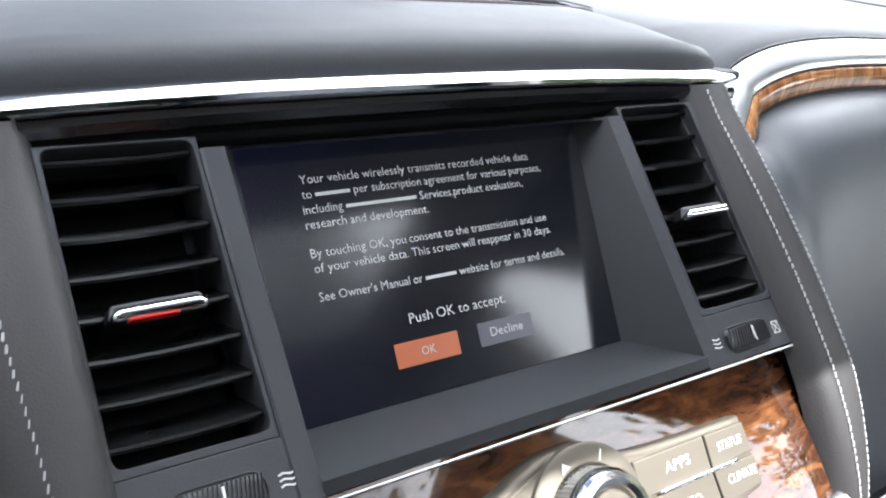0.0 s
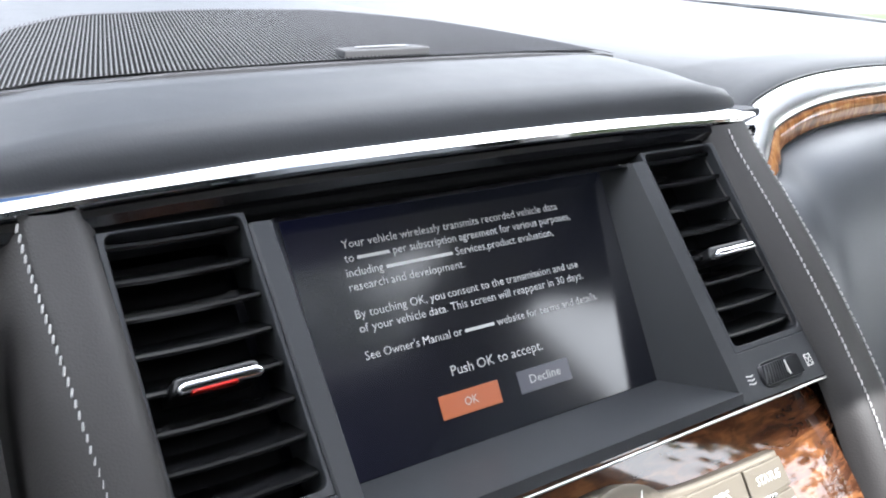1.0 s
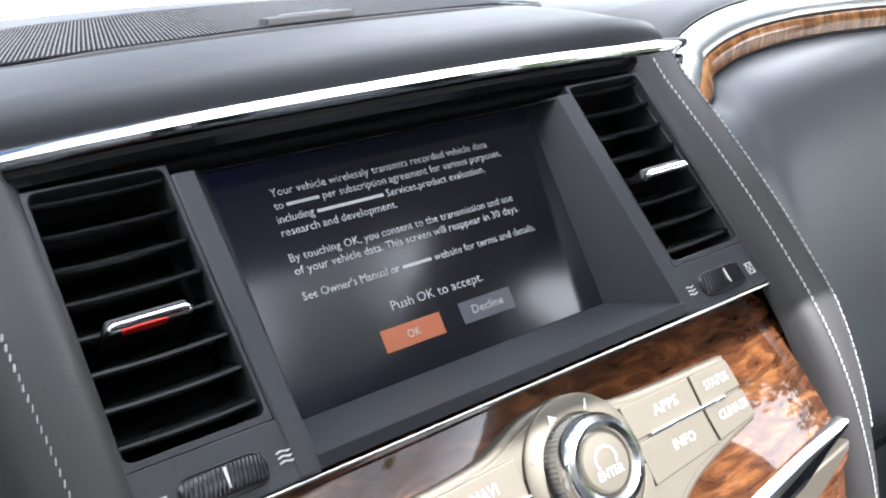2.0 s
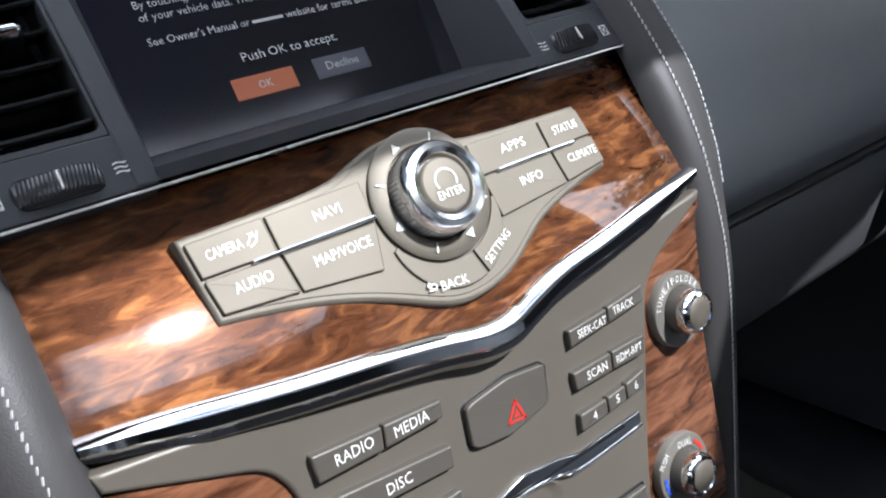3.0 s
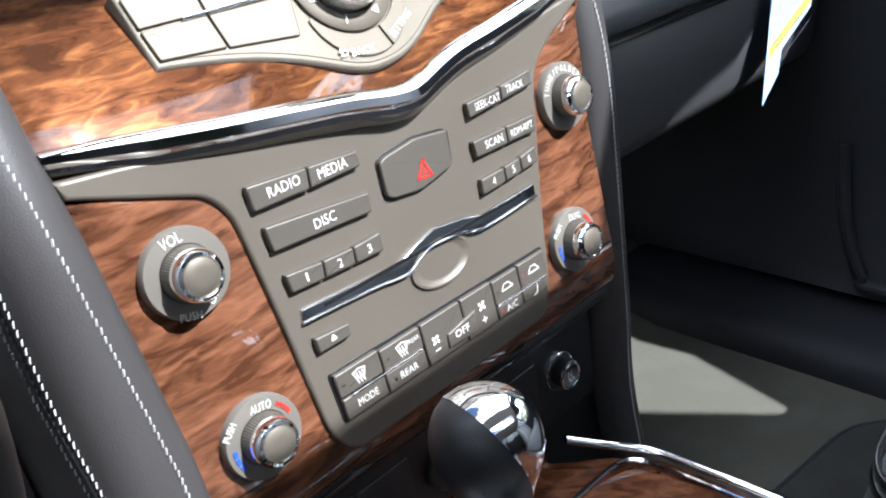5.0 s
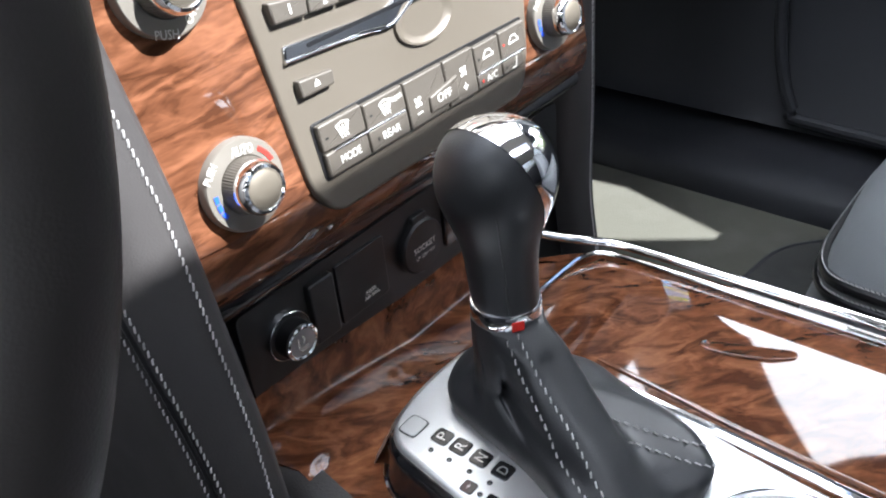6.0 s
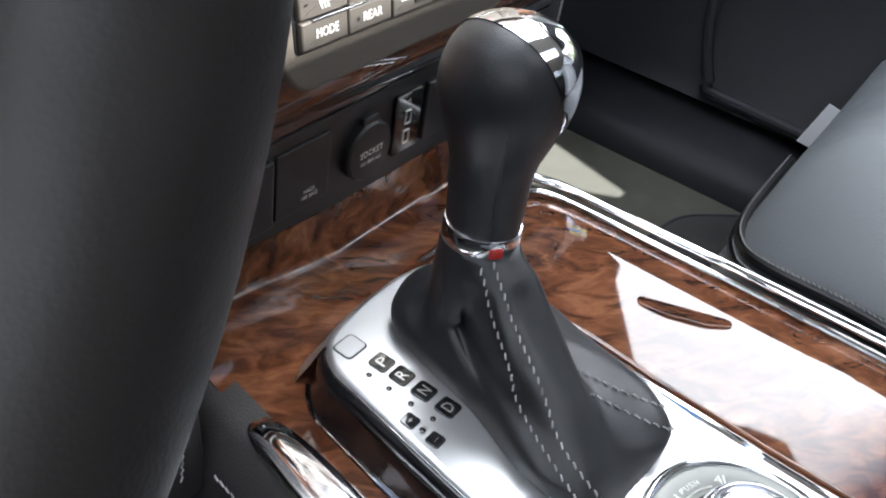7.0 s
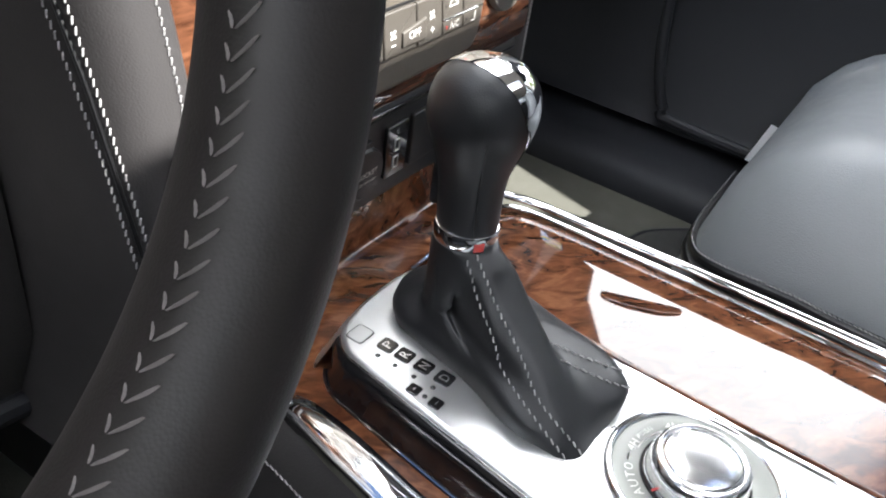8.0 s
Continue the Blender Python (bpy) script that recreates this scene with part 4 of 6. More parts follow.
for s in (-1, 1):
    rows = []
    for p in apath:
        y0 = 0.362 - 0.02 * max(0, (0.26 - p.x) / 0.04)
        rows.append([(s * p.x, y0 + 0.010, p.z + 0.001), (s * p.x, y0 + 0.014, p.z + 0.006), (s * p.x, y0 + 0.03, p.z + 0.010), (s * p.x, 0.46, 1.162), (s * p.x, 0.62, 1.174), (s * p.x, 0.95, 1.196)])
    part("dash_top", thick_sheet(rows, (0, 0.004, -0.03)), DASH, dash, smooth=60)
# shelf between the dash top and the foot of the windscreen, with its dark gasket
rim_i = [(0.770, 0.49, 1.1600), (0.770, 0.58, 1.1680), (0.770, 0.66, 1.1745), (0.770, 0.78, 1.1820), (0.770, 0.87, 1.1880), (0.770, 0.945, 1.1930), (0.600, 0.945, 1.1930)]
rim_o = [(0.785, 0.50, 1.1600), (0.800, 0.596, 1.1670), (0.843, 0.673, 1.1705), (0.903, 0.80, 1.1760), (0.940, 0.887, 1.1780), (0.963, 1.017, 1.1820), (0.835, 1.287, 1.1980)]
rim_i, rim_o = [h + [(-x, y, z) for x, y, z in reversed(h)] for h in (rim_i, rim_o)]
part("windscreen_shelf", thick_sheet([[p, Vector(p).lerp(Vector(q), 0.5), q] for p, q in zip(rim_i, rim_o)], (0, 0, -0.02)), DASH, dash, smooth=60)
part("windscreen_gasket", tube(smooth_path([Vector(p) + Vector((0, 0, 0.003)) for p in rim_o], 4), 0.0048, 8), DARK, dash, "dark rubber gasket")
# passenger side: chrome and wood bands following the arch, widest along its crown
arch = thing("dash_arch_trim", (0.4, 0.36, 1.14), "curved chrome strip over a figured wood strip on the passenger dash", "trim strip")
bands = {"chrome": [], "wood": [], "upper": [], "middle": [], "lower": []}
tops = []
for i, p in enumerate(apath):
    q = apath[min(i + 1, len(apath) - 1)] - apath[max(i - 1, 0)]
    q.normalize()
    y0 = 0.362 - 0.02 * max(0, (0.26 - p.x) / 0.04)
    k = min(1, max(0.35, (p.z - 1.060) / 0.055))

    def at(a, b):
        return Vector((p.x - q.z * b * k, y0 + a, p.z + q.x * b * k))

    bands["chrome"].append([at(a, b) for a, b in ((0.016, 0.003), (0.012, 0.0036), (0.0080, 0.0022), (0.0035, -0.0018), (-0.0005, -0.0068), (-0.0036, -0.0120), (-0.0034, -0.0134), (0.014, -0.0138))])
    bands["wood"].append([at(a, b) for a, b in ((0.014, -0.0150), (-0.0020, -0.0150), (-0.0044, -0.0170), (-0.0056, -0.0235), (-0.0040, -0.0305), (0.014, -0.0320))])
    bands["upper"].append(at(0.0125, 0.0042))
    bands["middle"].append(at(-0.0022, -0.0142))
    bands["lower"].append(at(-0.0030, -0.0322))
    tops.append(Vector((at(0, -0.0322).x, 0.362, at(0, -0.0322).z)))
part("chrome_strip", rings(bands["chrome"]), ARCHSILVER, arch, smooth=60)
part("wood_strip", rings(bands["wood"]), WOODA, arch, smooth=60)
for nm in ("upper", "middle", "lower"):
    part("edge_welt", tube(bands[nm], 0.0011, 8, up=(0, 1, 0)), DARK, arch, "thin black edge line")
face = []
# swollen face below, down to the glove box gap
zz = [0.0, 0.04, 0.1, 0.2, 0.35, 0.5, 0.65, 0.8, 0.92, 0.98, 1.0]
for p in tops:
    y0, zt, zb = p.y, p.z, 0.852 - 0.05 * (p.x - 0.25)
    yb = 0.236 + 0.06 * (p.x - 0.25)
    col = []
    for f in zz:
        y = y0 - 0.001 + (yb - y0) * (0.55 * f + 0.45 * f * f) - 0.046 * math.sin(math.pi * min(1, f ** 0.50))
        if f > 0.95:
            y += 0.012 * ((f - 0.95) / 0.05) ** 2
        col.append((p.x, y, zt + (zb - zt) * f))
    face.append(col)
part("dash_face", thick_sheet(face, (0, 0.03, 0)), FACE, dash, smooth=60)
glove = thing("glove_box", (0.5, 0.3, 0.7), "closed black glove box lid below the passenger dash", "glove box")
rows = []
for i in range(13):
    x = 0.236 + 0.53 * i / 12
    zt, yt = 0.845 - 0.05 * (x - 0.25), 0.247 + 0.06 * (x - 0.25)
    rows.append([(x, yt + dy, zt + dz) for dy, dz in ((0.02, 0.0), (0.004, -0.001), (0.0, -0.006), (0.003, -0.05), (0.012, -0.100), (0.020, -0.114), (0.036, -0.126), (0.08, -0.150), (0.13, -0.170), (0.22, -0.175))])
part("lid", thick_sheet(rows, (0, 0.02, 0.004)), GLOVE, glove, smooth=60)
part("gap_strip", tube([(0.236 + 0.53 * i / 12, 0.2405 + 0.06 * 0.53 * i / 12, 0.8475 - 0.05 * 0.53 * i / 12) for i in range(13)], 0.0022, 8), PIANO, glove, "gloss black gap strip")
part("corner_fill", box((0.19, 0.366, 1.03), (0.262, 0.40, 1.136), 0.004), DASH, dash)
# speaker mesh on the hood
spk = thing("speaker_grille", (0, 0.58, 1.18), "black perforated speaker mesh set into the dash top", "speaker grille")


def hood(x, y):
    k = max(0, (abs(x) - 0.165) / 0.105)
    z = float(np.interp(y, [p[0] for p in PRO], [p[1] for p in PRO]))
    return z - 0.024 * k ** 2.2 * min(1, (z - 1.135) / 0.03) - 0.004 * (x / 0.2) ** 2


GO = [(-0.222, 0.4520), (-0.1, 0.4460), (0.0, 0.4450), (0.1, 0.4460), (0.216, 0.4560), (0.200, 0.54), (0.165, 0.66), (0.11, 0.725), (0.0, 0.735), (-0.11, 0.725), (-0.165, 0.66), (-0.205, 0.54)]
gpts = rounded(GO, 0.02, 3)
bm = bmesh.new()
top = [(x, y, hood(x, y) + 0.0016) for x, y in gpts]
rings([[(x, y, z - 0.004) for x, y, z in top], top, [(x * 0.99, y + (0.004 if y < 0.5 else -0.004), z + 0.0006) for x, y, z in top]], cap0=False, cap1=False, bm=bm)
part("rim", bm, MESHWIRE, spk)
# diamond mesh: two families of fine wires
bm = bmesh.new()


def inside(x, y):
    c = False
    for (x0, y0), (x1, y1) in zip(gpts, gpts[1:] + gpts[:1]):
        if (y0 > y) != (y1 > y) and x < (x1 - x0) * (y - y0) / (y1 - y0) + x0:
            c = not c
    return c


for fam in (1,):
    c = -0.9
    while c < 1.3:
        run = []
        y = 0.447
        while y < 0.735:
            x = c + (y - 0.447) * (0.25 if fam > 0 else -1.0)
            if inside(x, y):
                run.append((x, y, hood(x, y) + 0.0030 - (0.0004 if len(run) % 2 else 0)))
            y += 0.0022
        if len(run) >= 2:
            w, hh = (0.00074, 0.0004) if fam > 0 else (0.0003, 0.0002)
            ww = [w * (1 if k % 2 == 0 else 0.3) for k in range(len(run))]
            l = [bm.verts.new((x - v_, y, z)) for (x, y, z), v_ in zip(run, ww)]
            m = [bm.verts.new((x, y, z + hh)) for x, y, z in run]
            r = [bm.verts.new((x + v_, y, z)) for (x, y, z), v_ in zip(run, ww)]
            for i in range(len(run) - 1):
                bm.faces.new((l[i], m[i], m[i + 1], l[i + 1]))
                bm.faces.new((m[i], r[i], r[i + 1], m[i + 1]))
        c += 0.0027
cl_rows = []
for i in range(30):
    y = 0.4590 + 0.272 * i / 29
    w_ = max([x for x in [0.001 * k for k in range(0, 226)] if inside(x, y)] or [0.01])
    cl_rows.append([(w_ * (-1 + 2 * j / 16), y, hood(w_ * (-1 + 2 * j / 16), y) + 0.0012) for j in range(17)])
part("backing_cloth", sheet(cl_rows), CLOTH, spk)
tagged(part("mesh", bm, MESHWIRE, spk, "fine black wire mesh"), kind="stuff")
bd = part("badge", slab(axes((0.014, 0.458, hood(0.014, 0.458) + 0.004), (0, 1, 0.05)), rounded([(-0.030, -0.006), (0.030, -0.006), (0.0285, 0.010), (-0.0285, 0.010)], 0.002), -0.001, 0.0030, 0.001), BADGE, spk, "small metal badge")
FB = axes((0.014, 0.458, hood(0.014, 0.458) + 0.0042), (0, 1, 0.05))
mark(FB, rrect(-0.018, -0.0005, 0.018, 0.0055, 0.001), 0.0036, bd, DARK, "badge_bar")

# ---- stitched side pads of the stack ----
YF = {-1: {1.145: 0.368, 1.06: 0.286, 0.99: 0.234, 0.95: 0.207, 0.91: 0.188, 0.82: 0.170, 0.75: 0.157, 0.64: 0.138, 0.55: 0.130},
      1: {1.145: 0.368, 1.06: 0.288, 0.992: 0.236, 0.96: 0.216, 0.90: 0.196, 0.86: 0.189, 0.80: 0.187, 0.70: 0.186, 0.63: 0.185, 0.58: 0.188, 0.50: 0.176}}
SEC = {-1: [(0.184, 0.014), (0.1875, 0.004), (0.193, -0.0015), (0.201, -0.003), (0.209, -0.001), (0.2165, 0.006), (0.222, 0.016), (0.226, 0.030), (0.229, 0.045), (0.232, 0.075), (0.234, 0.14)],
       1: [(0.184, 0.014), (0.1875, 0.004), (0.193, -0.0015), (0.201, -0.003), (0.209, -0.001), (0.2165, 0.004), (0.222, 0.012), (0.225, 0.026), (0.226, 0.045), (0.226, 0.075), (0.226, 0.16)]}
for s in (-1, 1):
    pad = thing("side_pad", (s * 0.205, 0.19, 0.55), "dark grey leather side pad with pale stitched seams", "dashboard trim", "stack side pads")
    zs = [1.131 - (1.131 - (0.545 if s < 0 else 0.50)) * i / 44 for i in range(45)]
    tab = YF[s]
    rows = []
    for z in zs:
        # smooth the table a little
        yf = sum(lerp(tab, z + d) for d in (-0.03, -0.015, 0, 0.015, 0.03)) / 5
        fl = 0.012 * max(0, (0.66 - z) / 0.12) ** 2 if s < 0 else 0.0
        nin = 0.010 * min(1, max(0, (0.93 - z) / 0.16))
        wid = 0.012 * min(1, max(0, (z - 0.88) / 0.10)) if s > 0 else 0.0
        rows.append([(s * (x + (fl if j > 2 else 0) + (wid if j > 3 else 0) - (nin if j < 3 else 0)), yf + dy, z) for j, (x, dy) in enumerate(SEC[s])])
    part("cover", sheet(rows), PAD, pad, smooth=60)

    def seam(x_top, dy, lift, z0, z1, slide=0.0, z_from=0.93, fall=0.16):
        pts, nn = [], []
        z = z0
        xs, ds = [q[0] for q in SEC[s]], [q[1] for q in SEC[s]]
        while z > z1:
            x = x_top - slide * min(1, max(0, (z_from - z) / fall))
            if slide:
                dy = -0.0024 if x_top < 0.205 else float(np.interp(x, xs, ds)) - 0.0006
            yf = sum(lerp(tab, z + d) for d in (-0.03, -0.015, 0, 0.015, 0.03)) / 5
            fl = 0.012 * max(0, (0.66 - z) / 0.12) ** 2 if s < 0 else 0.0
            sh = 0.013 * min(1, max(0, (z - 0.97) / 0.15)) if s < 0 and x_top < 0.205 else 0.0
            wd = 0.012 * min(1, max(0, (z - 0.88) / 0.10)) if s > 0 and x > 0.21 else 0.0
            pts.append((s * (x + fl + sh + wd), yf + dy + sh * 0.30, z))
            nn.append((s * lift[0], lift[1], 0.2))
            z -= 0.006
        return pts, nn
    stitch_line(*seam(0.2015, -0.0032, (0.1, -1), 1.127, 0.56 if s < 0 else 0.51, 0.013 if s < 0 else 0.0), "seam", pad)
    if s > 0:
        stitch_line(*seam(0.2170, 0.0040, (0.6, -0.8), 1.127, 0.9), "seam", pad)
    else:
        stitch_line(*seam(0.2222, 0.0185, (0.8, -0.6), 1.0, 0.56, 0.012, 0.82, 0.22), "seam", pad)
        stitch_line(*seam(0.2255, 0.0290, (0.9, -0.45), 1.0, 0.56, 0.010, 0.82, 0.22), "seam", pad)
        # dark tube stands for the shade in the groove between the seams
        part("groove_strip", tube(seam(0.2239, 0.0235, (0.85, -0.5), 1.0, 0.56, 0.011, 0.82, 0.22)[0], 0.0013, 8), DARK, pad, "dark strip for the shaded groove between two seams")

knee = thing("knee_panel", (-0.5, 0.27, 0.55), "black leather knee panel below the steering column", "dashboard trim")
rows = []
for i in range(15):
    x = -0.2345 - 0.54 * i / 14
    rows.append([(x, y + 0.03 * math.sin(i / 14 * 3.1), z) for y, z in ((0.33, 1.10), (0.30, 1.0), (0.275, 0.92), (0.250, 0.82), (0.235, 0.72), (0.230, 0.62), (0.245, 0.56), (0.32, 0.54))])
part("cover", thick_sheet(rows, (0, 0.02, 0.0)), KNEE, knee, smooth=60)
part("lower_edge", tube(smooth_path([(-0.236 - 0.54 * i / 14, 0.243 + 0.03 * math.sin(i / 14 * 3.1), 0.560) for i in range(15)], 2), 0.009, 10), TRIM, knee, "rolled lower edge")

# ---- switch pocket at the foot of the stack ----
pocket = thing("switch_panel", (0, 0.19, 0.617), "black switch panel with heater knobs and a covered socket", "switch panel")
part("face", slab(FK, rrect(-0.152, -0.0400, 0.160, 0.034, 0.006), -0.012, 0.0, 0.001), DARK, pocket)
bm = thick_sheet([[(x, 0.176, 0.690), (x, 0.178, 0.684), (x, 0.184, 0.679), (x, 0.20, 0.675)] for x in [-0.172 + 0.344 * i / 16 for i in range(17)]], (0, 0.004, 0.012))
part("overhang", bm, PIANO, pocket, smooth=60)
for u in (-0.1205, 0.118):
    k = part("seat_heater_knob", lathe(FK, u, 0.002, [(0.0150, -0.002), (0.0150, 0.001), (0.0138, 0.002), (0.0120, 0.0022), (0.0118, 0.010), (0.0110, 0.0115)], 48), DARK, pocket)
    part("chrome_ring", lathe(FK, u, 0.002, [(0.0114, 0.0105), (0.0112, 0.0125), (0.0100, 0.0132), (0.0090, 0.0125)], 40), CHROME, k, "chrome ring")
    part("rim_ring", ring_slab(FK, circle(u, 0.002, 0.0156), circle(u, 0.002, 0.0148), -0.001, 0.0022, 0.0003), CHROME, k, "thin chrome ring")
    part("knob_cap", lathe(FK, u, 0.002, [(0.0092, 0.010), (0.0088, 0.0120), (0.0004, 0.0123)], 32), PIANO, k)
    strokes(FK, [[(u - 0.003, 0.006), (u - 0.003, -0.001), (u + 0.003, -0.001)], [(u + 0.0005, 0.006), (u + 0.0015, 0.004), (u + 0.0005, 0.002)], [(u - 0.0015, -0.003), (u + 0.003, -0.003)]], 0.0126, 0.0009, k)
part("blank_cover", slab(FK, rrect(-0.1035, -0.0165, -0.0838, 0.0260, 0.002), -0.001, 0.0045, 0.0015), DARK, pocket)
ind = part("airbag_indicator", slab(FK, rrect(-0.0800, -0.0175, -0.0380, 0.0255, 0.002), -0.001, 0.0018, 0.0008), DARK, pocket)
lettering(FK, "PASS", -0.0585, -0.0500, -0.0080, 0.0026, 0.0021, ind)
lettering(FK, "AIR BAG", -0.0605, -0.0475, -0.0118, 0.0026, 0.0021, ind)
strokes(FK, [[(-0.0570, 0.012), (-0.0545, 0.008), (-0.0545, 0.002)], [(-0.0545, 0.008), (-0.0515, 0.006)]], 0.0021, 0.0009, ind, DARK)
so = part("socket_cap", lathe(FK, -0.0060, -0.0005, [(0.0195, -0.001), (0.0195, 0.0042), (0.0182, 0.0055), (0.0004, 0.0062)], 48), DARK, pocket, "round black socket cap")
lettering(FK, "SOCKET", -0.0165, 0.0045, -0.0015, 0.0042, 0.0064, so)
lettering(FK, "12V 120W MAX", -0.0150, 0.0035, -0.0072, 0.0026, 0.0063, so)
part("cap_tab", slab(FK, rrect(-0.0125, 0.0172, 0.001, 0.0235, 0.002), -0.001, 0.0040, 0.001), DARK, so)
us = part("usb_cover", slab(FK, rrect(0.0185, -0.0165, 0.0440, 0.0255, 0.002), -0.001, 0.0035, 0.0012), PIANO, pocket)
for v in (-0.010, 0.004):
    part("port", ring_slab(FK, rrect(0.0265, v, 0.0330, v + 0.010, 0.001), rrect(0.0275, v + 0.001, 0.0320, v + 0.009, 0.001), 0.003, 0.0045, 0.0003), GREYMETAL, us)
strokes(FK, [[(0.030, 0.0175), (0.030, 0.0225)], [(0.0285, 0.0195), (0.0285, 0.021), (0.030, 0.0205)]], 0.0039, 0.0006, us)
part("blank_cover", slab(FK, rrect(0.0490, -0.0165, 0.0900, 0.0255, 0.002), -0.001, 0.0035, 0.0012), DARK, pocket)

# ---- centre console ----
console = thing("centre_console", (-0.02, -0.1, 0.2), "centre console with leather sides and a glossy wood top", "console")


def left_edge(y):
    return float(np.interp(-y, [-0.186, -0.15, -0.10, -0.057, -0.02, 0.10, 0.55], [-0.170, -0.160, -0.167, -0.176, -0.183, -0.199, -0.205]))


def right_edge(y):
    return float(np.interp(-y, [-0.186, -0.15, -0.12, -0.08, 0.10, 0.55], [0.092, 0.130, 0.1475, 0.151, 0.157, 0.158]))


WOODY = [0.1876, 0.1874, 0.1868, 0.1855, 0.1835, 0.180, 0.172, 0.16, 0.15, 0.14, 0.12, 0.10, 0.05, 0.0, -0.2, -0.55]
ZRIGHT = [0.6090, 0.5760, 0.5735, 0.5718, 0.5708, 0.5702, 0.5697, 0.5693, 0.5688, 0.5685, 0.5685, 0.5685, 0.5685, 0.5685, 0.5685, 0.5685]
ZLEFT = [0.6190, 0.5990, 0.5965, 0.5950, 0.5941, 0.5935, 0.5928, 0.5918, 0.5908, 0.5900, 0.5888, 0.5880, 0.5875, 0.5875, 0.5875, 0.5875]
rows = []
for y, zr, zl in zip(WOODY, ZRIGHT, ZLEFT):
    xl, xr = left_edge(y), right_edge(y)
    rows.append([(xl + (xr - xl) * f, y, zl + (zr - zl) * min(1, f / 0.55) ** 1.3 - 0.002 * (2 * f - 1) ** 6) for f in (0, 0.06, 0.12, 0.2, 0.3, 0.42, 0.55, 0.7, 0.85, 0.95, 1)])
part("wood_top", thick_sheet(rows, (0, 0, -0.012)), WOODC, console, smooth=60)
SIDEY = (0.186, 0.15, 0.12, 0.08, 0.0, -0.1, -0.3, -0.55)
rows = [[(right_edge(y) - 0.003, y, 0.566), (right_edge(y) + 0.003, y, 0.562), (right_edge(y) + 0.008, y, 0.53), (right_edge(y) + 0.012, y, 0.42), (right_edge(y) + 0.03, y, 0.205)] for y in SIDEY]
part("side_wall", thick_sheet(rows, (-0.012, 0, 0)), KNEE, console, smooth=60)
rows = [[(left_edge(y) - 0.002, y, 0.588), (left_edge(y) - 0.010, y, 0.584), (left_edge(y) - 0.020, y, 0.55), (left_edge(y) - 0.026, y, 0.40), (left_edge(y) - 0.05, y, 0.205)] for y in SIDEY]
part("side_wall", thick_sheet(rows, (0.012, 0, 0)), KNEE, console, smooth=60)
for dz in (0.560, 0.545):
    stitch_line([(left_edge(0.12 - 0.02 * i) - 0.0188 - (0.55 - dz) * 0.04, 0.12 - 0.02 * i, dz) for i in range(22)], [(-1, 0, 0.3)] * 22, "seam", console)
edgeL = smooth_path([(-0.1655, 0.1130, 0.5890), (-0.1668, 0.1040, 0.5925), (-0.1690, 0.085, 0.5930), (-0.1745, 0.055, 0.5930), (-0.1825, 0.015, 0.5930), (-0.1900, -0.03, 0.5930), (-0.199, -0.12, 0.593), (-0.204, -0.30, 0.593), (-0.205, -0.55, 0.593)], 5)
rs = []
for i, q in enumerate(edgeL):
    d = (edgeL[min(i + 1, len(edgeL) - 1)] - edgeL[max(i - 1, 0)]).normalized()
    side = d.cross(Vector((0, 0, 1))).normalized()
    half = 0.0040 + 0.0075 * min(1, i / 14) ** 0.7
    rs.append([q + side * half * a + Vector((0, 0, 0.0042 * b)) for a, b in ((-1, -1), (-1, 0.3), (-0.95, 0.75), (-0.86, 0.96), (0, 1.0), (0.86, 0.93), (0.95, 0.70), (1, 0.2), (1, -1))])
part("chrome_edge", rings(rs), CHROME, console, "broad chrome edge strip", 60)
edgeR = smooth_path([(0.100, 0.172, 0.5950), (0.122, 0.156, 0.5830), (0.1385, 0.140, 0.5765), (0.1475, 0.120, 0.5745), (0.1505, 0.08, 0.5740), (0.1530, 0.02, 0.5740), (0.1560, -0.06, 0.5740), (0.158, -0.2, 0.574), (0.158, -0.55, 0.574)], 5)
part("chrome_edge", tube(edgeR, 0.0040, 12, 0.8), CHROME, console, "chrome edge strip")

lid = thing("cup_holder_lid", (0.07, -0.05, 0.571), "glossy wood sliding lid framed by a thin chrome line", "console lid")
rows = []
for i in range(41):
    y = 0.1395 - 0.009 * i if i < 12 else 0.0405 - 0.5905 * (i - 11) / 29
    xl, xr = 0.0085 - 0.010 * min(1, (0.1395 - y) / 0.3), float(np.interp(-y, [-0.1395, -0.1365, -0.131, -0.12, -0.10, -0.06, 0.10, 0.55], [0.115, 0.1255, 0.1310, 0.1345, 0.1370, 0.1388, 0.1402, 0.1405]))
    rows.append([(xl + (xr - xl) * f, y, 0.5735 - 0.0050 * max(0, (f - 0.72) / 0.28) ** 1.4 - 0.002 * max(0, (0.03 - f) / 0.03) - 0.0015 * max(0, (y - 0.130) / 0.0095)) for f in (0, 0.015, 0.03, 0.2, 0.4, 0.6, 0.70, 0.72, 0.75, 0.80, 0.87, 0.94, 1)])
part("veneer", thick_sheet(rows, (0, 0, -0.006)), WOODC, lid, smooth=25)
inner = smooth_path([(0.0020, 0.1425, 0.5725), (0.0600, 0.1425, 0.5720), (0.1080, 0.1415, 0.5715), (0.1240, 0.1385, 0.5710), (0.1325, 0.1310, 0.5710), (0.1372, 0.115, 0.5705), (0.1400, 0.08, 0.5700), (0.1415, 0.03, 0.570), (0.1430, -0.05, 0.570), (0.1435, -0.2, 0.570), (0.1435, -0.55, 0.570)], 5)
part("chrome_line", tube([q + Vector((0, 0, 0.0012)) for q in inner], 0.0021, 8), CHROME, lid, "thin chrome inlay")
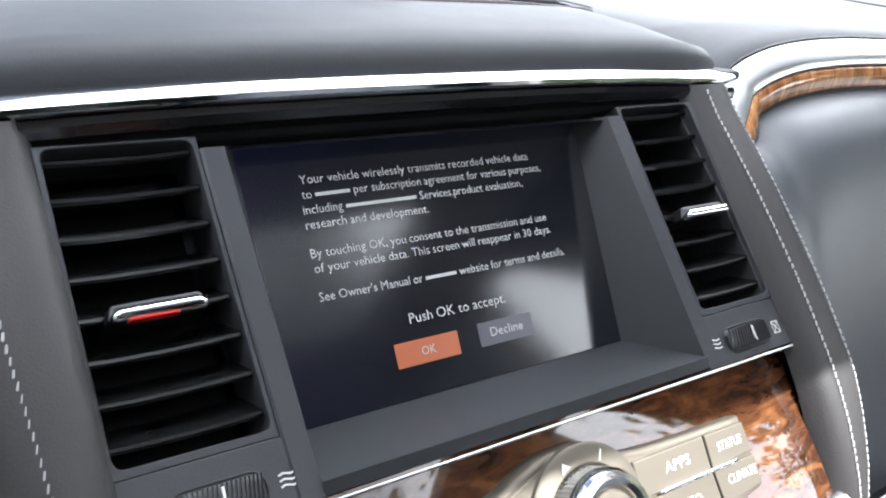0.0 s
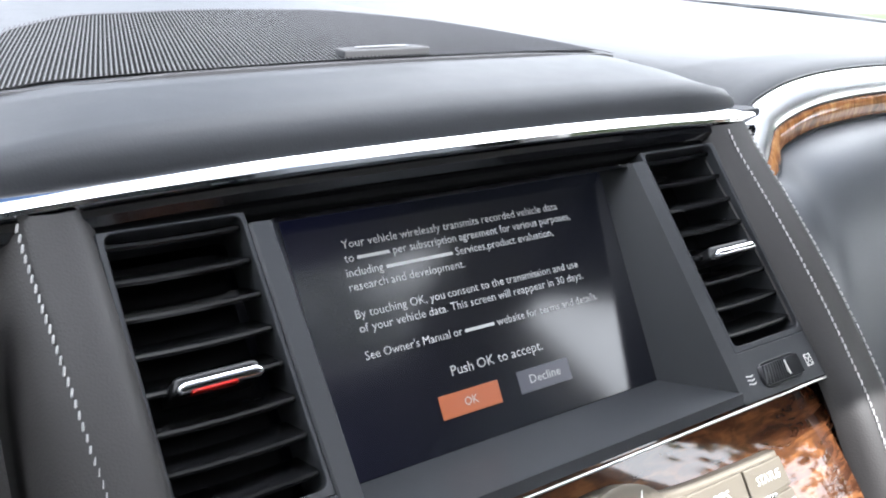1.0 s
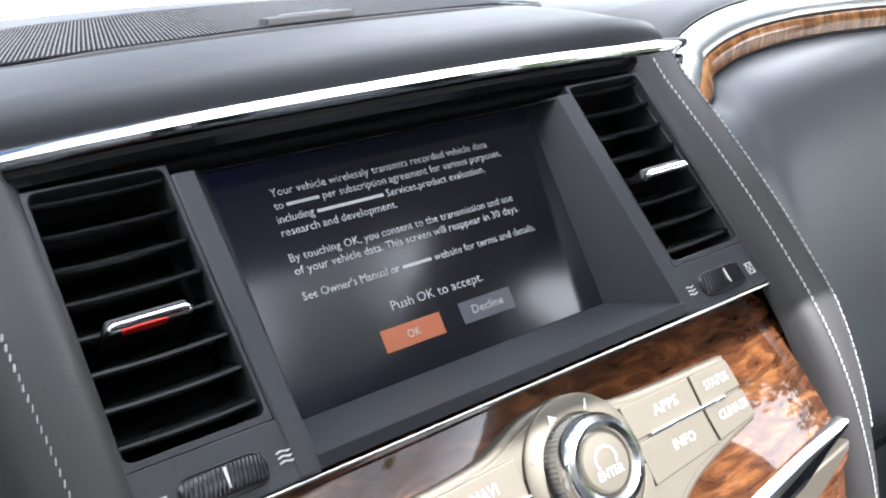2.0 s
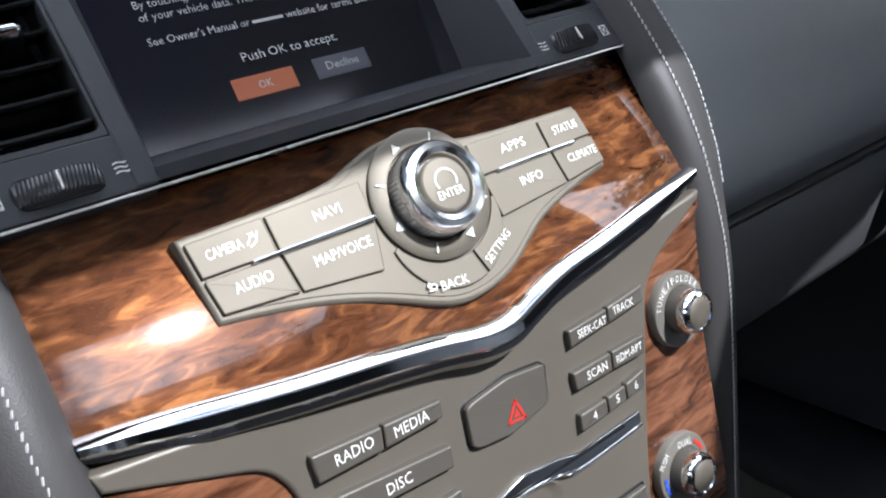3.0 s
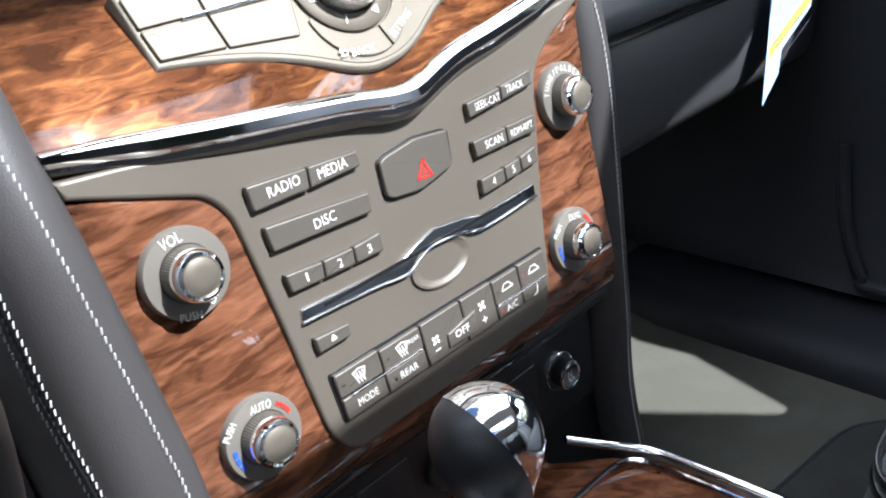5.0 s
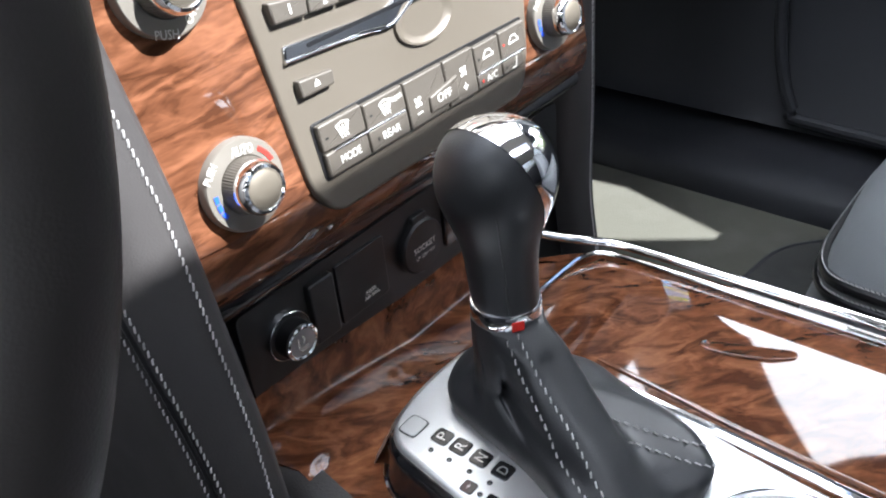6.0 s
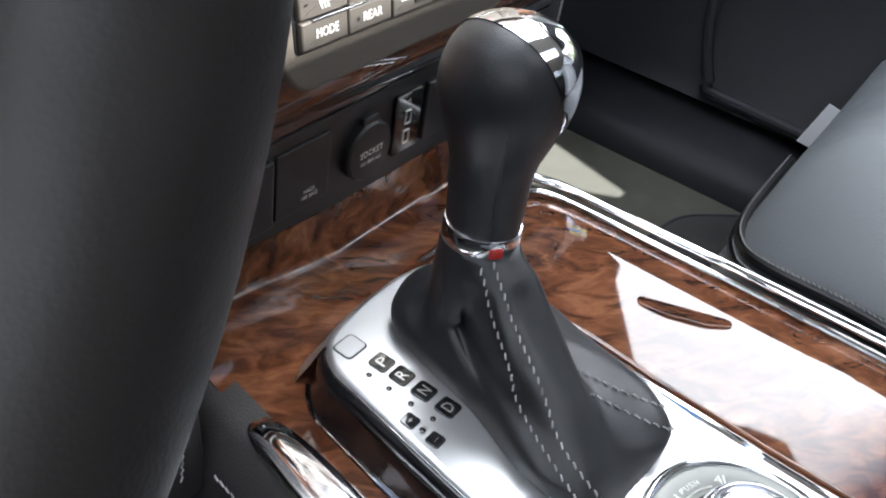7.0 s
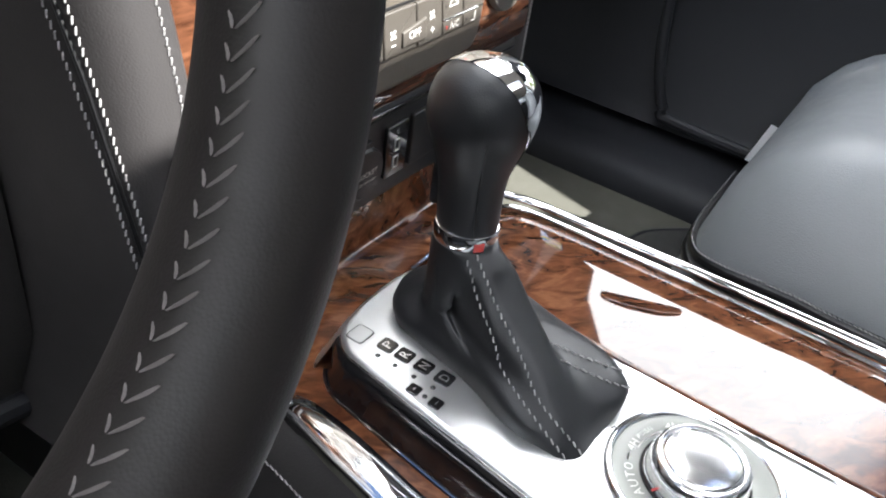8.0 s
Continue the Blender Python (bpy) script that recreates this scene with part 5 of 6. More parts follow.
part("bead", tube(smooth_path([(0.0262, 0.070, 0.5736), (0.0244, 0.038, 0.5740), (0.0216, 0.0028, 0.5741), (0.0193, -0.021, 0.5741), (0.0178, -0.060, 0.5741), (0.0160, -0.14, 0.5741), (0.0150, -0.54, 0.5741)], 4), 0.0021, 8, 0.7), WOODK, lid, "narrow raised wood bead")
part("finger_groove", slab(axes((0.0865, -0.004, 0.5729), (0, 1, 0)) @ Matrix.Rotation(radians(-68), 4, "Z") @ Matrix.Rotation(radians(-8), 4, "X"), rounded([(-0.030, -0.004), (-0.012, -0.0085), (0.014, -0.0085), (0.030, -0.003), (0.030, 0.0055), (-0.030, 0.0055)], 0.005, 4), -0.004, 0.0014, 0.0008), WOODC, lid)

plate = thing("shift_plate", (-0.09, 0.0, 0.605), "satin silver shifter plate with gear letters", "shift plate")
PO = [(-0.1330, 0.1000), (-0.1190, 0.1125), (-0.0900, 0.1175), (-0.0520, 0.1170), (-0.0260, 0.1080), (-0.0215, 0.0430), (-0.0315, -0.0300), (-0.0390, -0.1000), (-0.0410, -0.5500), (-0.1900, -0.5500), (-0.1700, -0.1200), (-0.1530, -0.0300), (-0.1420, 0.0430)]
PR = rounded(PO, [0.016, 0.02, 0.03, 0.03, 0.02, 0.03, 0.03, 0.03, 0, 0, 0.03, 0.03, 0.03], 4)
part("plate", slab(FC, PR, -0.004, 0.0, 0.0035), SILVER, plate)


def flank(keep, prof):
    """The wall below the plate's rim, along the stretch of outline that keep() picks."""
    n = len(PR)
    start = next(i for i in range(n) if keep(PR[i]) and not keep(PR[i - 1]))
    run = []
    while keep(PR[(start + len(run)) % n]) and len(run) < n:
        run.append((start + len(run)) % n)
    return [[FC @ Vector((*inset(PR, d)[i], w)) for i in run] for d, w in prof]


bright = flank(lambda p: not (p[0] < -0.1240 or p[1] < -0.54), ((0.0012, -0.0022), (-0.0008, -0.0042), (-0.0030, -0.0080), (-0.0068, -0.0170), (-0.0120, -0.0270), (-0.0165, -0.0360), (-0.0185, -0.0480)))
part("bright_flank", sheet(bright), SILVER, plate, "satin silver front and inner flank", 60)
dark = flank(lambda p: p[0] < -0.1215 and p[1] > -0.54, ((0.0006, -0.0034), (-0.0012, -0.0042), (-0.0026, -0.0070), (-0.0036, -0.0120), (-0.0044, -0.0220), (-0.0060, -0.0300), (-0.0075, -0.0335), (-0.0075, -0.0400)))
part("skirt", sheet(dark), PIANO, plate, "gloss black plate side", 60)
part("rim_line", tube([q + Vector((0, 0, 0.0004)) for q in dark[0]], 0.0009, 6), CHROME, plate, "thin chrome line")
part("skirt_line", tube([q + Vector((0, 0, 0.0014)) for q in dark[6]], 0.0012, 6), CHROME, plate, "thin chrome line")
part("divider", tube(smooth_path([(-0.0060, 0.134, 0.5755), (0.0020, 0.100, 0.5790), (0.0045, 0.060, 0.5800), (0.0040, 0.0, 0.5810), (0.0010, -0.07, 0.5820), (-0.0020, -0.14, 0.583), (-0.004, -0.55, 0.583)], 5), 0.0034, 10), CHROME, plate, "chrome divider rail")
part("shift_lock_gap", slab(FC, rrect(-0.1240, 0.0930, -0.1096, 0.1050, 0.003), -0.001, 0.0003, 0.0002), DARK, plate)
part("shift_lock_button", slab(FC, rrect(-0.1233, 0.0937, -0.1103, 0.1043, 0.0026), -0.001, 0.0007, 0.0004), SILVERB, plate)
for ch, u, v in (("P", -0.1140, 0.0812), ("R", -0.1140, 0.0690), ("N", -0.1143, 0.0555), ("D", -0.1145, 0.0415), ("+", -0.1326, 0.0494), ("-", -0.1333, 0.0346)):
    r = 0.0052 if ch in "PRND" else 0.0038
    w = part("letter_window", slab(FC, rrect(u - r, v - r, u + r, v + r, r * 0.45), -0.001, 0.0008, 0.0004), PIANO, plate)
    lettering(FC @ Matrix.Translation((u, v, 0)), ch, -r * 0.45, r * 0.45, -r * 0.55 if ch in "PRND" else -0.0012, r * 1.1 if ch in "PRND" else 0.0024, 0.0010, w, GREYMETAL)
for u, v in ((-0.1244, 0.0805), (-0.1244, 0.0684), (-0.1245, 0.0553), (-0.1245, 0.0425), (-0.1330, 0.0421)):
    part("lamp_dot", lathe(FC, u, v, [(0.0015, -0.001), (0.0015, 0.0004), (0.001, 0.0007), (0.0001, 0.0008)], 12), PIANO, plate)

# drive mode dial behind the shifter
mode = thing("mode_dial", (-0.0895, -0.0970, 0.617), "silver drive mode dial with a chrome cap", "dial")
MD = (-0.0895, -0.0970)
base = part("scale_ring", lathe(FC, *MD, [(0.0440, -0.002), (0.0432, 0.0016), (0.0400, 0.0018), (0.0300, 0.0020), (0.0285, 0.0010)], 72), SCALEPLATE, mode, "grey printed scale plate")
part("ring", lathe(FC, *MD, [(0.0478, -0.003), (0.0477, 0.0010), (0.0468, 0.0028), (0.0454, 0.0036), (0.0440, 0.0034), (0.0430, 0.0026), (0.0426, 0.0008)], 96), CHROME, mode, "chrome outer ring", smooth=60)
collar = part("collar", lathe(FC, *MD, [(0.0290, 0.0005), (0.0288, 0.0030), (0.0276, 0.0040), (0.0262, 0.0042)], 72), PIANO, mode, "dark collar under the dial", smooth=60)
a = radians(150)
strokes(FC, [[(MD[0] + r * math.cos(a), MD[1] + r * math.sin(a)) for r in (0.0262, 0.0286)]], 0.0046, 0.0014, collar, REDP, "red_pointer")
part("knob", lathe(FC, *MD, [(0.0268, 0.0030), (0.0266, 0.0070), (0.0260, 0.0115), (0.0250, 0.0145), (0.0236, 0.0162), (0.0222, 0.0168), (0.0212, 0.0162)], 96), DIALCHROME, mode, "chrome dial grip", smooth=60)
part("cap", lathe(FC, *MD, [(0.0214, 0.0140), (0.0208, 0.0164), (0.0190, 0.0174), (0.0100, 0.0181), (0.0005, 0.0183)], 72), DIALCHROME, mode, smooth=60)


def scale_word(word, first, step, h, r=0.0345):
    for i, ch in enumerate(word):
        a = radians(first - i * step)
        lettering(FC @ Matrix.Translation((MD[0] + r * math.cos(a), MD[1] + r * math.sin(a), 0)) @ Matrix.Rotation(a - math.pi / 2, 4, "Z"), ch, -0.45 * h, 0.45 * h, -0.45 * h, h, 0.0024, base, PRINT)


scale_word("AUTO", 145, 9, 0.0048)
scale_word("4H", 96, 7.5, 0.0044)
scale_word("PUSH", 79, 5, 0.0026, 0.0352)
scale_word("4L", 46, 7.5, 0.0044)
for r, a0, a1 in ((0.0350, 111, 103), (0.0318, 92, 54)):
    strokes(FC, [arc(*MD, r, a0, a1)], 0.0024, 0.0009, base, PRINT)

# ---- shifter ----
shifter = thing("gear_shifter", (-0.08, 0.04, 0.617), "black leather gear shifter with chrome crown and stitched gaiter", "gear shifter")
BASE = [(-0.0960, 0.0930), (-0.0620, 0.1045), (-0.0400, 0.0960), (-0.0300, 0.0400), (-0.0450, -0.0180), (-0.0590, -0.0430), (-0.0720, -0.0460), (-0.1170, -0.0450), (-0.1240, -0.0380), (-0.1230, -0.0030), (-0.1080, 0.0320)]
NB = 120
bp = [Vector((*p, 0)) for p in rounded(BASE, 0.014, 7)]
cx = Vector((-0.0760, 0.0640, 0))


def around(poly, n):
    out = []
    cen = Vector((-0.080, 0.034, 0))
    for i in range(n):
        a = 2 * math.pi * i / n
        d = Vector((math.cos(a), math.sin(a), 0))
        best = 0
        for p, q in zip(poly, poly[1:] + poly[:1]):
            e = q - p
            den = d.x * e.y - d.y * e.x
            if abs(den) < 1e-12:
                continue
            t = ((p.x - cen.x) * e.y - (p.y - cen.y) * e.x) / den
            u = ((p.x - cen.x) * d.y - (p.y - cen.y) * d.x) / den
            if t > 0 and -1e-6 <= u <= 1 + 1e-6:
                best = max(best, t)
        out.append(cen + d * best)
    return out


ob_ = around(bp, NB)
rs = []
for k in range(33):
    f = k / 32
    z0 = 0.069 * f ** 0.9
    ring = []
    for i, p in enumerate(ob_):
        a = 2 * math.pi * i / NB
        t = Vector((cx.x + 0.0182 * math.cos(a), cx.y + 0.0182 * math.sin(a), 0))
        da = (math.degrees(a) - 250 + 180) % 360 - 180
        ridge = math.exp(-(da / (15 + 34 * f)) ** 4)
        g = min(1.0, max(0.0, (f - 0.13) / 0.26))
        blend = ridge * f ** 0.92 + (1 - ridge) * (0.82 * g * g * (3 - 2 * g) + 0.18 * f)
        q = p.lerp(t, blend)
        # slack leather: folds that fade at both ends
        amp = 0.0016 * math.sin(math.pi * f) ** 0.8
        fold = amp * (math.sin(5 * a + 2.1 * f + 0.6) + 0.6 * math.sin(9 * a - 4 * f) + 0.5 * noise.noise((q.x * 40, q.y * 40, f * 3)))
        d = (q - t)
        d = d.normalized() if d.length > 1e-5 else Vector((math.cos(a), math.sin(a), 0))
        for a1, f1, wa, wf, dp in ((248, 0.34, 15, 0.24, 0.0045), (207, 0.38, 8, 0.13, -0.0125), (226, 0.40, 6, 0.22, 0.0040), (196, 0.46, 4, 0.06, 0.0035), (208, 0.33, 4, 0.05, 0.0035), (190, 0.62, 14, 0.12, 0.0025),
                                   (160, 0.55, 10, 0.18, 0.003), (222, 0.16, 12, 0.10, 0.003), (286, 0.46, 9, 0.16, -0.0075), (300, 0.20, 14, 0.08, 0.0050), (318, 0.12, 14, 0.08, 0.002),
                                   (335, 0.34, 20, 0.2, -0.003), (20, 0.4, 25, 0.3, -0.003), (110, 0.3, 20, 0.25, -0.003),
                                   (215, 0.84, 16, 0.05, 0.0018), (250, 0.90, 22, 0.05, 0.002), (285, 0.84, 14, 0.06, 0.0016)):
            da = (math.degrees(a) - a1 + 180) % 360 - 180
            fold += dp * math.exp(-(da / wa) ** 2 - ((f - f1) / wf) ** 2)
        q = q + d * fold
        # the skirt rolls out over its base
        q = q + d * 0.0035 * (1 - 0.6 * ridge) * math.sin(math.pi * min(1, f / 0.26))
        ring.append((q.x, q.y, 0.6155 + z0))
    rs.append(ring)
gaiter = part("gaiter", rings(rs), BOOT, shifter, "creased black leather gaiter", smooth=80)
gaiter_rings = rs


def gaiter_seam(a0, lean, f0=0.0, f1=0.98, kink=0.0):
    pts, nn = [], []
    for j in range(60):
        f = f0 + (f1 - f0) * j / 59
        k = f * 32
        k0 = min(31, int(k))
        i = (a0 + lean * f - kink * math.exp(-((f - 0.26) / 0.15) ** 2)) / 360 * NB
        i0 = int(math.floor(i)) % NB
        g = i - math.floor(i)
        p = [Vector(gaiter_rings[k0 + m][(i0 + n) % NB]) for m in (0, 1) for n in (0, 1)]
        q = (p[0] * (1 - g) + p[1] * g) * (1 - (k - k0)) + (p[2] * (1 - g) + p[3] * g) * (k - k0)
        a = p[1] - p[0]
        b = p[2] - p[0]
        nrm = a.cross(b).normalized()
        pts.append(q + nrm * 0.0004)
        nn.append(nrm)
    return pts, nn


for a0, ln in ((241, -28), (247, -16)):
    stitch_line(*gaiter_seam(a0, ln, kink=4), "gaiter_seam", gaiter, 0.0048, 0.0034, 0.0005, GAITERTHREAD)
for a0 in (297, 307):
    stitch_line(*gaiter_seam(a0, -100, 0.08, 0.32), "gaiter_seam", gaiter, 0.0048, 0.0034, 0.0005, GAITERTHREAD)
FN = axes((-0.0760, 0.0640, 0.684), (0, 1, 0))
ringp = part("neck_ring", lathe(FN, 0, 0, [(0.0172, -0.004), (0.0174, 0.0), (0.0180, 0.002), (0.0180, 0.0078), (0.0174, 0.0092), (0.0160, 0.0096)], 48), CHROME, shifter, "chrome neck ring")
part("reflector", slab(FN @ Matrix.Rotation(radians(235), 4, "Z") @ Matrix.Translation((0.0179, 0, 0)) @ Matrix.Rotation(radians(90), 4, "Y"), rrect(-0.0065, -0.0032, -0.0010, 0.0032, 0.0006), -0.001, 0.0004, 0.0002), REFLEX, ringp, "small red inlay")
tiltk = Matrix.Translation((-0.0760, 0.0640, 0.690)) @ Matrix.Rotation(radians(-3), 4, "X") @ Matrix.Rotation(radians(-1), 4, "Y")


def knob_mesh(grow):
    pr = [(0.0160, 0.0), (0.0163, 0.012), (0.0168, 0.024), (0.0177, 0.034), (0.0198, 0.044), (0.0232, 0.054), (0.0259, 0.063), (0.0268, 0.071), (0.0258, 0.080), (0.0226, 0.0885), (0.0166, 0.0945), (0.0085, 0.0978), (0.0006, 0.0988)]
    sp = smooth_path([(r, 0, w) for r, w in pr], 3)
    rs = []
    for p in sp:
        rs.append([((p.x + grow) * math.cos(2 * math.pi * i / 56), (p.x + grow) * 1.08 * math.sin(2 * math.pi * i / 56) - 0.004 * (p.z / 0.1) ** 2, p.z + grow * 0.5) for i in range(56)])
    return rings(rs, tiltk)


cut_c = tiltk @ Vector((0.0, -0.002, 0.0700))
cut_n = Vector((0.92, -0.15, 0.36)).normalized()
bm = knob_mesh(0.0)
bmesh.ops.bisect_plane(bm, geom=bm.verts[:] + bm.edges[:] + bm.faces[:], plane_co=cut_c, plane_no=cut_n, clear_outer=True)
part("leather_grip", bm, BOOT, shifter, "smooth black leather grip", smooth=60)
bm = knob_mesh(0.0006)
bmesh.ops.bisect_plane(bm, geom=bm.verts[:] + bm.edges[:] + bm.faces[:], plane_co=cut_c, plane_no=cut_n, clear_inner=True)
part("crown", bm, CHROME, shifter, "polished chrome crown", smooth=60)

gp = []
for w in range(0, 15):
    z = 0.004 + 0.0045 * w
    r = float(np.interp(z, [0, 0.024, 0.034, 0.044, 0.054, 0.063], [0.0160, 0.0168, 0.0177, 0.0198, 0.0232, 0.0259])) + 0.0001
    a = radians(222 - 0.5 * w)
    gp.append(tiltk @ Vector((r * math.cos(a), r * 1.08 * math.sin(a) - 0.004 * (z / 0.1) ** 2, z)))
part("grip_seam", tube(smooth_path(gp, 2), 0.0005, 6), DARK, shifter, "fine seam down the grip")

# ---- steering wheel ----
wheel = thing("steering_wheel", (-0.4663, 0.0352, 0.9478), "black leather steering wheel with pale cross stitching", "steering wheel")
WM = Matrix.Translation((-0.4663, 0.0352, 0.9478)) @ Matrix.Rotation(-0.0992, 4, "Z") @ Matrix.Rotation(-0.3241, 4, "X")
# local frame: x right, z up in the wheel's plane, y forward
RR, RT = 0.1812, 0.0179


def rim_point(a, b, k=1.0):
    r = RR + RT * k * math.cos(b)
    return WM @ Vector((r * math.cos(a), RT * 1.12 * k * math.sin(b), r * math.sin(a)))


NA, NBB = 160, 28
rs = [[rim_point(2 * math.pi * i / NA, 2 * math.pi * j / NBB) for j in range(NBB)] for i in range(NA)]
rs.append(rs[0])
rim = part("rim", rings(rs, cap0=False, cap1=False), RIMLEA, wheel, smooth=80)
# cross stitches along the inner side: one V of two threads, repeated
bm = bmesh.new()
for sg in (-1, 1):
    p0, p1 = Vector((0, 0.0052 if sg > 0 else -0.0018, 0.0032 if sg > 0 else 0.0012)), Vector((0.0004, sg * 0.0004, -0.0020))
    mid = (p0 + p1) / 2 + Vector((-0.0004, 0, 0))
    rings([[q + Vector(o) * (0.00078 if sg > 0 else 0.00042) * k for o in ((-1, 0, 0), (0, 1, 0.2), (1, 0, 0), (0, -1, -0.2))] for q, k in ((p0, 0.5), (p0.lerp(mid, 0.5), 1), (mid, 1.1), (p1.lerp(mid, 0.5), 1), (p1, 0.5))], bm=bm)
vme = bpy.data.meshes.new("stitch")
bmesh.ops.recalc_face_normals(bm, faces=bm.faces)
bm.to_mesh(vme)
bm.free()
vme.materials.append(RIMTHREAD)
for i in range(64):
    a = radians(-66 + 132 * i / 63)
    ib = radians(195)
    p = rim_point(a, ib, 1.004)
    radial = (WM.to_3x3() @ Vector((math.cos(a), 0, math.sin(a)))).normalized()
    along = (WM.to_3x3() @ Vector((-math.sin(a), 0, math.cos(a)))).normalized()
    out = (p - rim_point(a, 0, 0.0)).normalized()
    side = along.cross(out).normalized()
    R = Matrix((out, side, along)).transposed().to_4x4()
    st = new("stitch", vme)
    st.parent = rim
    st.matrix_basis = Matrix.Translation(p) @ R
for a0 in (0, 180, 262, 278):
    pa = [WM @ Vector((r * math.cos(radians(a0)), 0.014 + 0.03 * (1 - r / 0.19), r * math.sin(radians(a0)))) for r in (0.05, 0.09, 0.13, 0.178)]
    part("spoke", tube(pa, [0.03, 0.022, 0.016, 0.013], 12, 0.5), DARK, wheel)
part("hub", lathe(WM @ Matrix.Rotation(radians(90), 4, "X"), 0, 0, [(0.080, -0.050), (0.082, -0.025), (0.074, -0.012), (0.05, -0.006), (0.001, -0.004)], 40), DARK, wheel)
part("column", tube([WM @ Vector((0, 0.04, 0)), WM @ Vector((0, 0.24, 0))], 0.045, 20, up=(1, 0, 0)), DARK, wheel)

# ---- passenger seat ----
seat = thing("passenger_seat", (0.48, -0.25, 0.2), "grey leather passenger seat with stitched piping", "car seat")
rows = []
for i in range(25):
    a = i / 24
    y = 0.035 - 0.62 * a
    front = max(0, (0.22 - a) / 0.22)
    drop = 0.19 * (1 - math.sqrt(max(0, 1 - front ** 2)))
    row = []
    for j in range(21):
        f = -1 + 2 * j / 20
        x = 0.518 + 0.255 * f
        bol = 0.022 * math.exp(-((abs(f) - 0.72) / 0.2) ** 2)
        rnd = 0.15 * (1 - math.sqrt(max(0, 1 - max(0, (abs(f) - 0.45) / 0.55) ** 2)))
        row.append((x, y, 0.632 + 0.5 * bol - rnd - drop - 0.03 * a))
    rows.append(row)
part("cushion", thick_sheet(rows, (0, 0, -0.10)), SEAT, seat, smooth=70)
rows = []
for i in range(15):
    a = i / 14
    row = []
    for j in range(17):
        f = -1 + 2 * j / 16
        bol = 0.05 * math.exp(-((abs(f) - 0.8) / 0.2) ** 2)
        row.append((0.50 + 0.245 * f * (1 - 0.15 * a ** 3), -0.50 - 0.24 * a + bol, 0.62 + 0.60 * a - (0.05 * abs(f) ** 3 if a > 0.9 else 0)))
    rows.append(row)
part("backrest", thick_sheet(rows, (0, -0.10, 0)), SEAT, seat, smooth=70)
pip = smooth_path([(0.500, 0.030, 0.488), (0.36, 0.026, 0.493), (0.300, 0.010, 0.500), (0.276, -0.020, 0.507), (0.266, -0.085, 0.514), (0.263, -0.138, 0.513), (0.260, -0.3, 0.511), (0.260, -0.5, 0.51)], 6)
part("piping", tube(pip, 0.0055, 10), DARK, seat, "black piping")
part("piping", tube([p + Vector((-0.0030, 0.0025, -0.013)) for p in pip], 0.0045, 10), DARK, seat, "black piping")
for d, zc in ((-0.003, 0.0075), (-0.006, -0.0065)):
    stitch_line([p + Vector((d, 0.002, zc)) for p in pip], [(-0.7, 0.3, 0.4)] * len(pip), "seam", seat, material=GAITERTHREAD)
part("valance", thick_sheet([[(p.x + 0.004, p.y, p.z), (p.x + 0.012, p.y - 0.01, p.z - 0.1), (p.x + 0.02, p.y - 0.01, p.z - 0.15)] for p in pip], (0.012, -0.012, 0)), TRIM, seat, smooth=60)
part("seat_base", box((0.32, -0.55, 0.34), (0.74, -0.03, 0.50), 0.02), TRIM, seat)

dseat = thing("driver_seat", (-0.48, -0.5, 0.2), "grey leather driver seat", "car seat")
part("cushion", box((-0.74, -0.95, 0.45), (-0.24, -0.36, 0.62), 0.05, 4), SEAT, dseat, smooth=60)
part("backrest", box((-0.72, -1.10, 0.60), (-0.26, -0.96, 1.25), 0.05, 4), SEAT, dseat, smooth=60)
part("seat_base", box((-0.70, -0.9, 0.34), (-0.28, -0.4, 0.452), 0.02), TRIM, dseat)

# ---- paper tag on the glove box, label on the door ----
tag = thing("paper_tag", (0.64, 0.25, 0.70), "pale blue paper tag with yellow bands hanging on the glove box", "paper tag")
FT = axes((0.615, 0.252, 0.770), (0.0, 0.05, 1))
TP = [(-0.060, -0.062), (-0.022, -0.038), (-0.012, -0.014), (0.060, 0.014), (0.070, 0.085), (-0.023, 0.066)]
FT = FT @ Matrix.Rotation(0.03, 4, "Z")
part("sheet", slab(FT, TP, 0.0, 0.0006, 0.0002), PAPERB, tag)
for u0, v0, v1, d in ((-0.025, 0.042, 0.062, 0.018), (-0.044, -0.018, -0.004, 0.038)):
    mark(FT, [(u0, v0), (0.062, v0 + d), (0.064, v1 + d), (u0 + 0.004, v1)], 0.0008, tag, YELLOW, "yellow_band")
for v, d in ((0.056, 0.012), (0.049, 0.012), (-0.005, 0.026), (-0.011, 0.026)):
    mark(FT, [(-0.016 if v > 0 else -0.034, v), (0.050, v + d), (0.050, v + d + 0.0024), (-0.016 if v > 0 else -0.034, v + 0.0024)], 0.0011, tag, INK, "text_bar")
for i in range(9):
    v = 0.031 - 0.0036 * i if i < 8 else -0.028
    mark(FT, [(-0.026, v), (0.056, v + 0.028), (0.056, v + 0.029), (-0.026, v + 0.001)], 0.0008, tag, INK, "text_bar")
lab = thing("door_label", (0.742, 0.04, 0.46), "small white paper label on the door", "label")
part("sheet", slab(Matrix(((0, 0, -1, 0.716), (-1, 0, 0, 0.050), (0, 1, 0, 0.438), (0, 0, 0, 1))), [(-0.012, -0.030), (0.022, -0.034), (0.040, 0.024), (0.005, 0.031)], 0.0, 0.0012, 0.0003), PAPER, lab)
part("backing", slab(Matrix(((0, 0, -1, 0.720), (-1, 0, 0, 0.050), (0, 1, 0, 0.438), (0, 0, 0, 1))), [(-0.011, -0.028), (0.020, -0.032), (0.038, 0.022), (0.005, 0.029)], 0.0, 0.0042, 0.0003), PAPERB, lab)

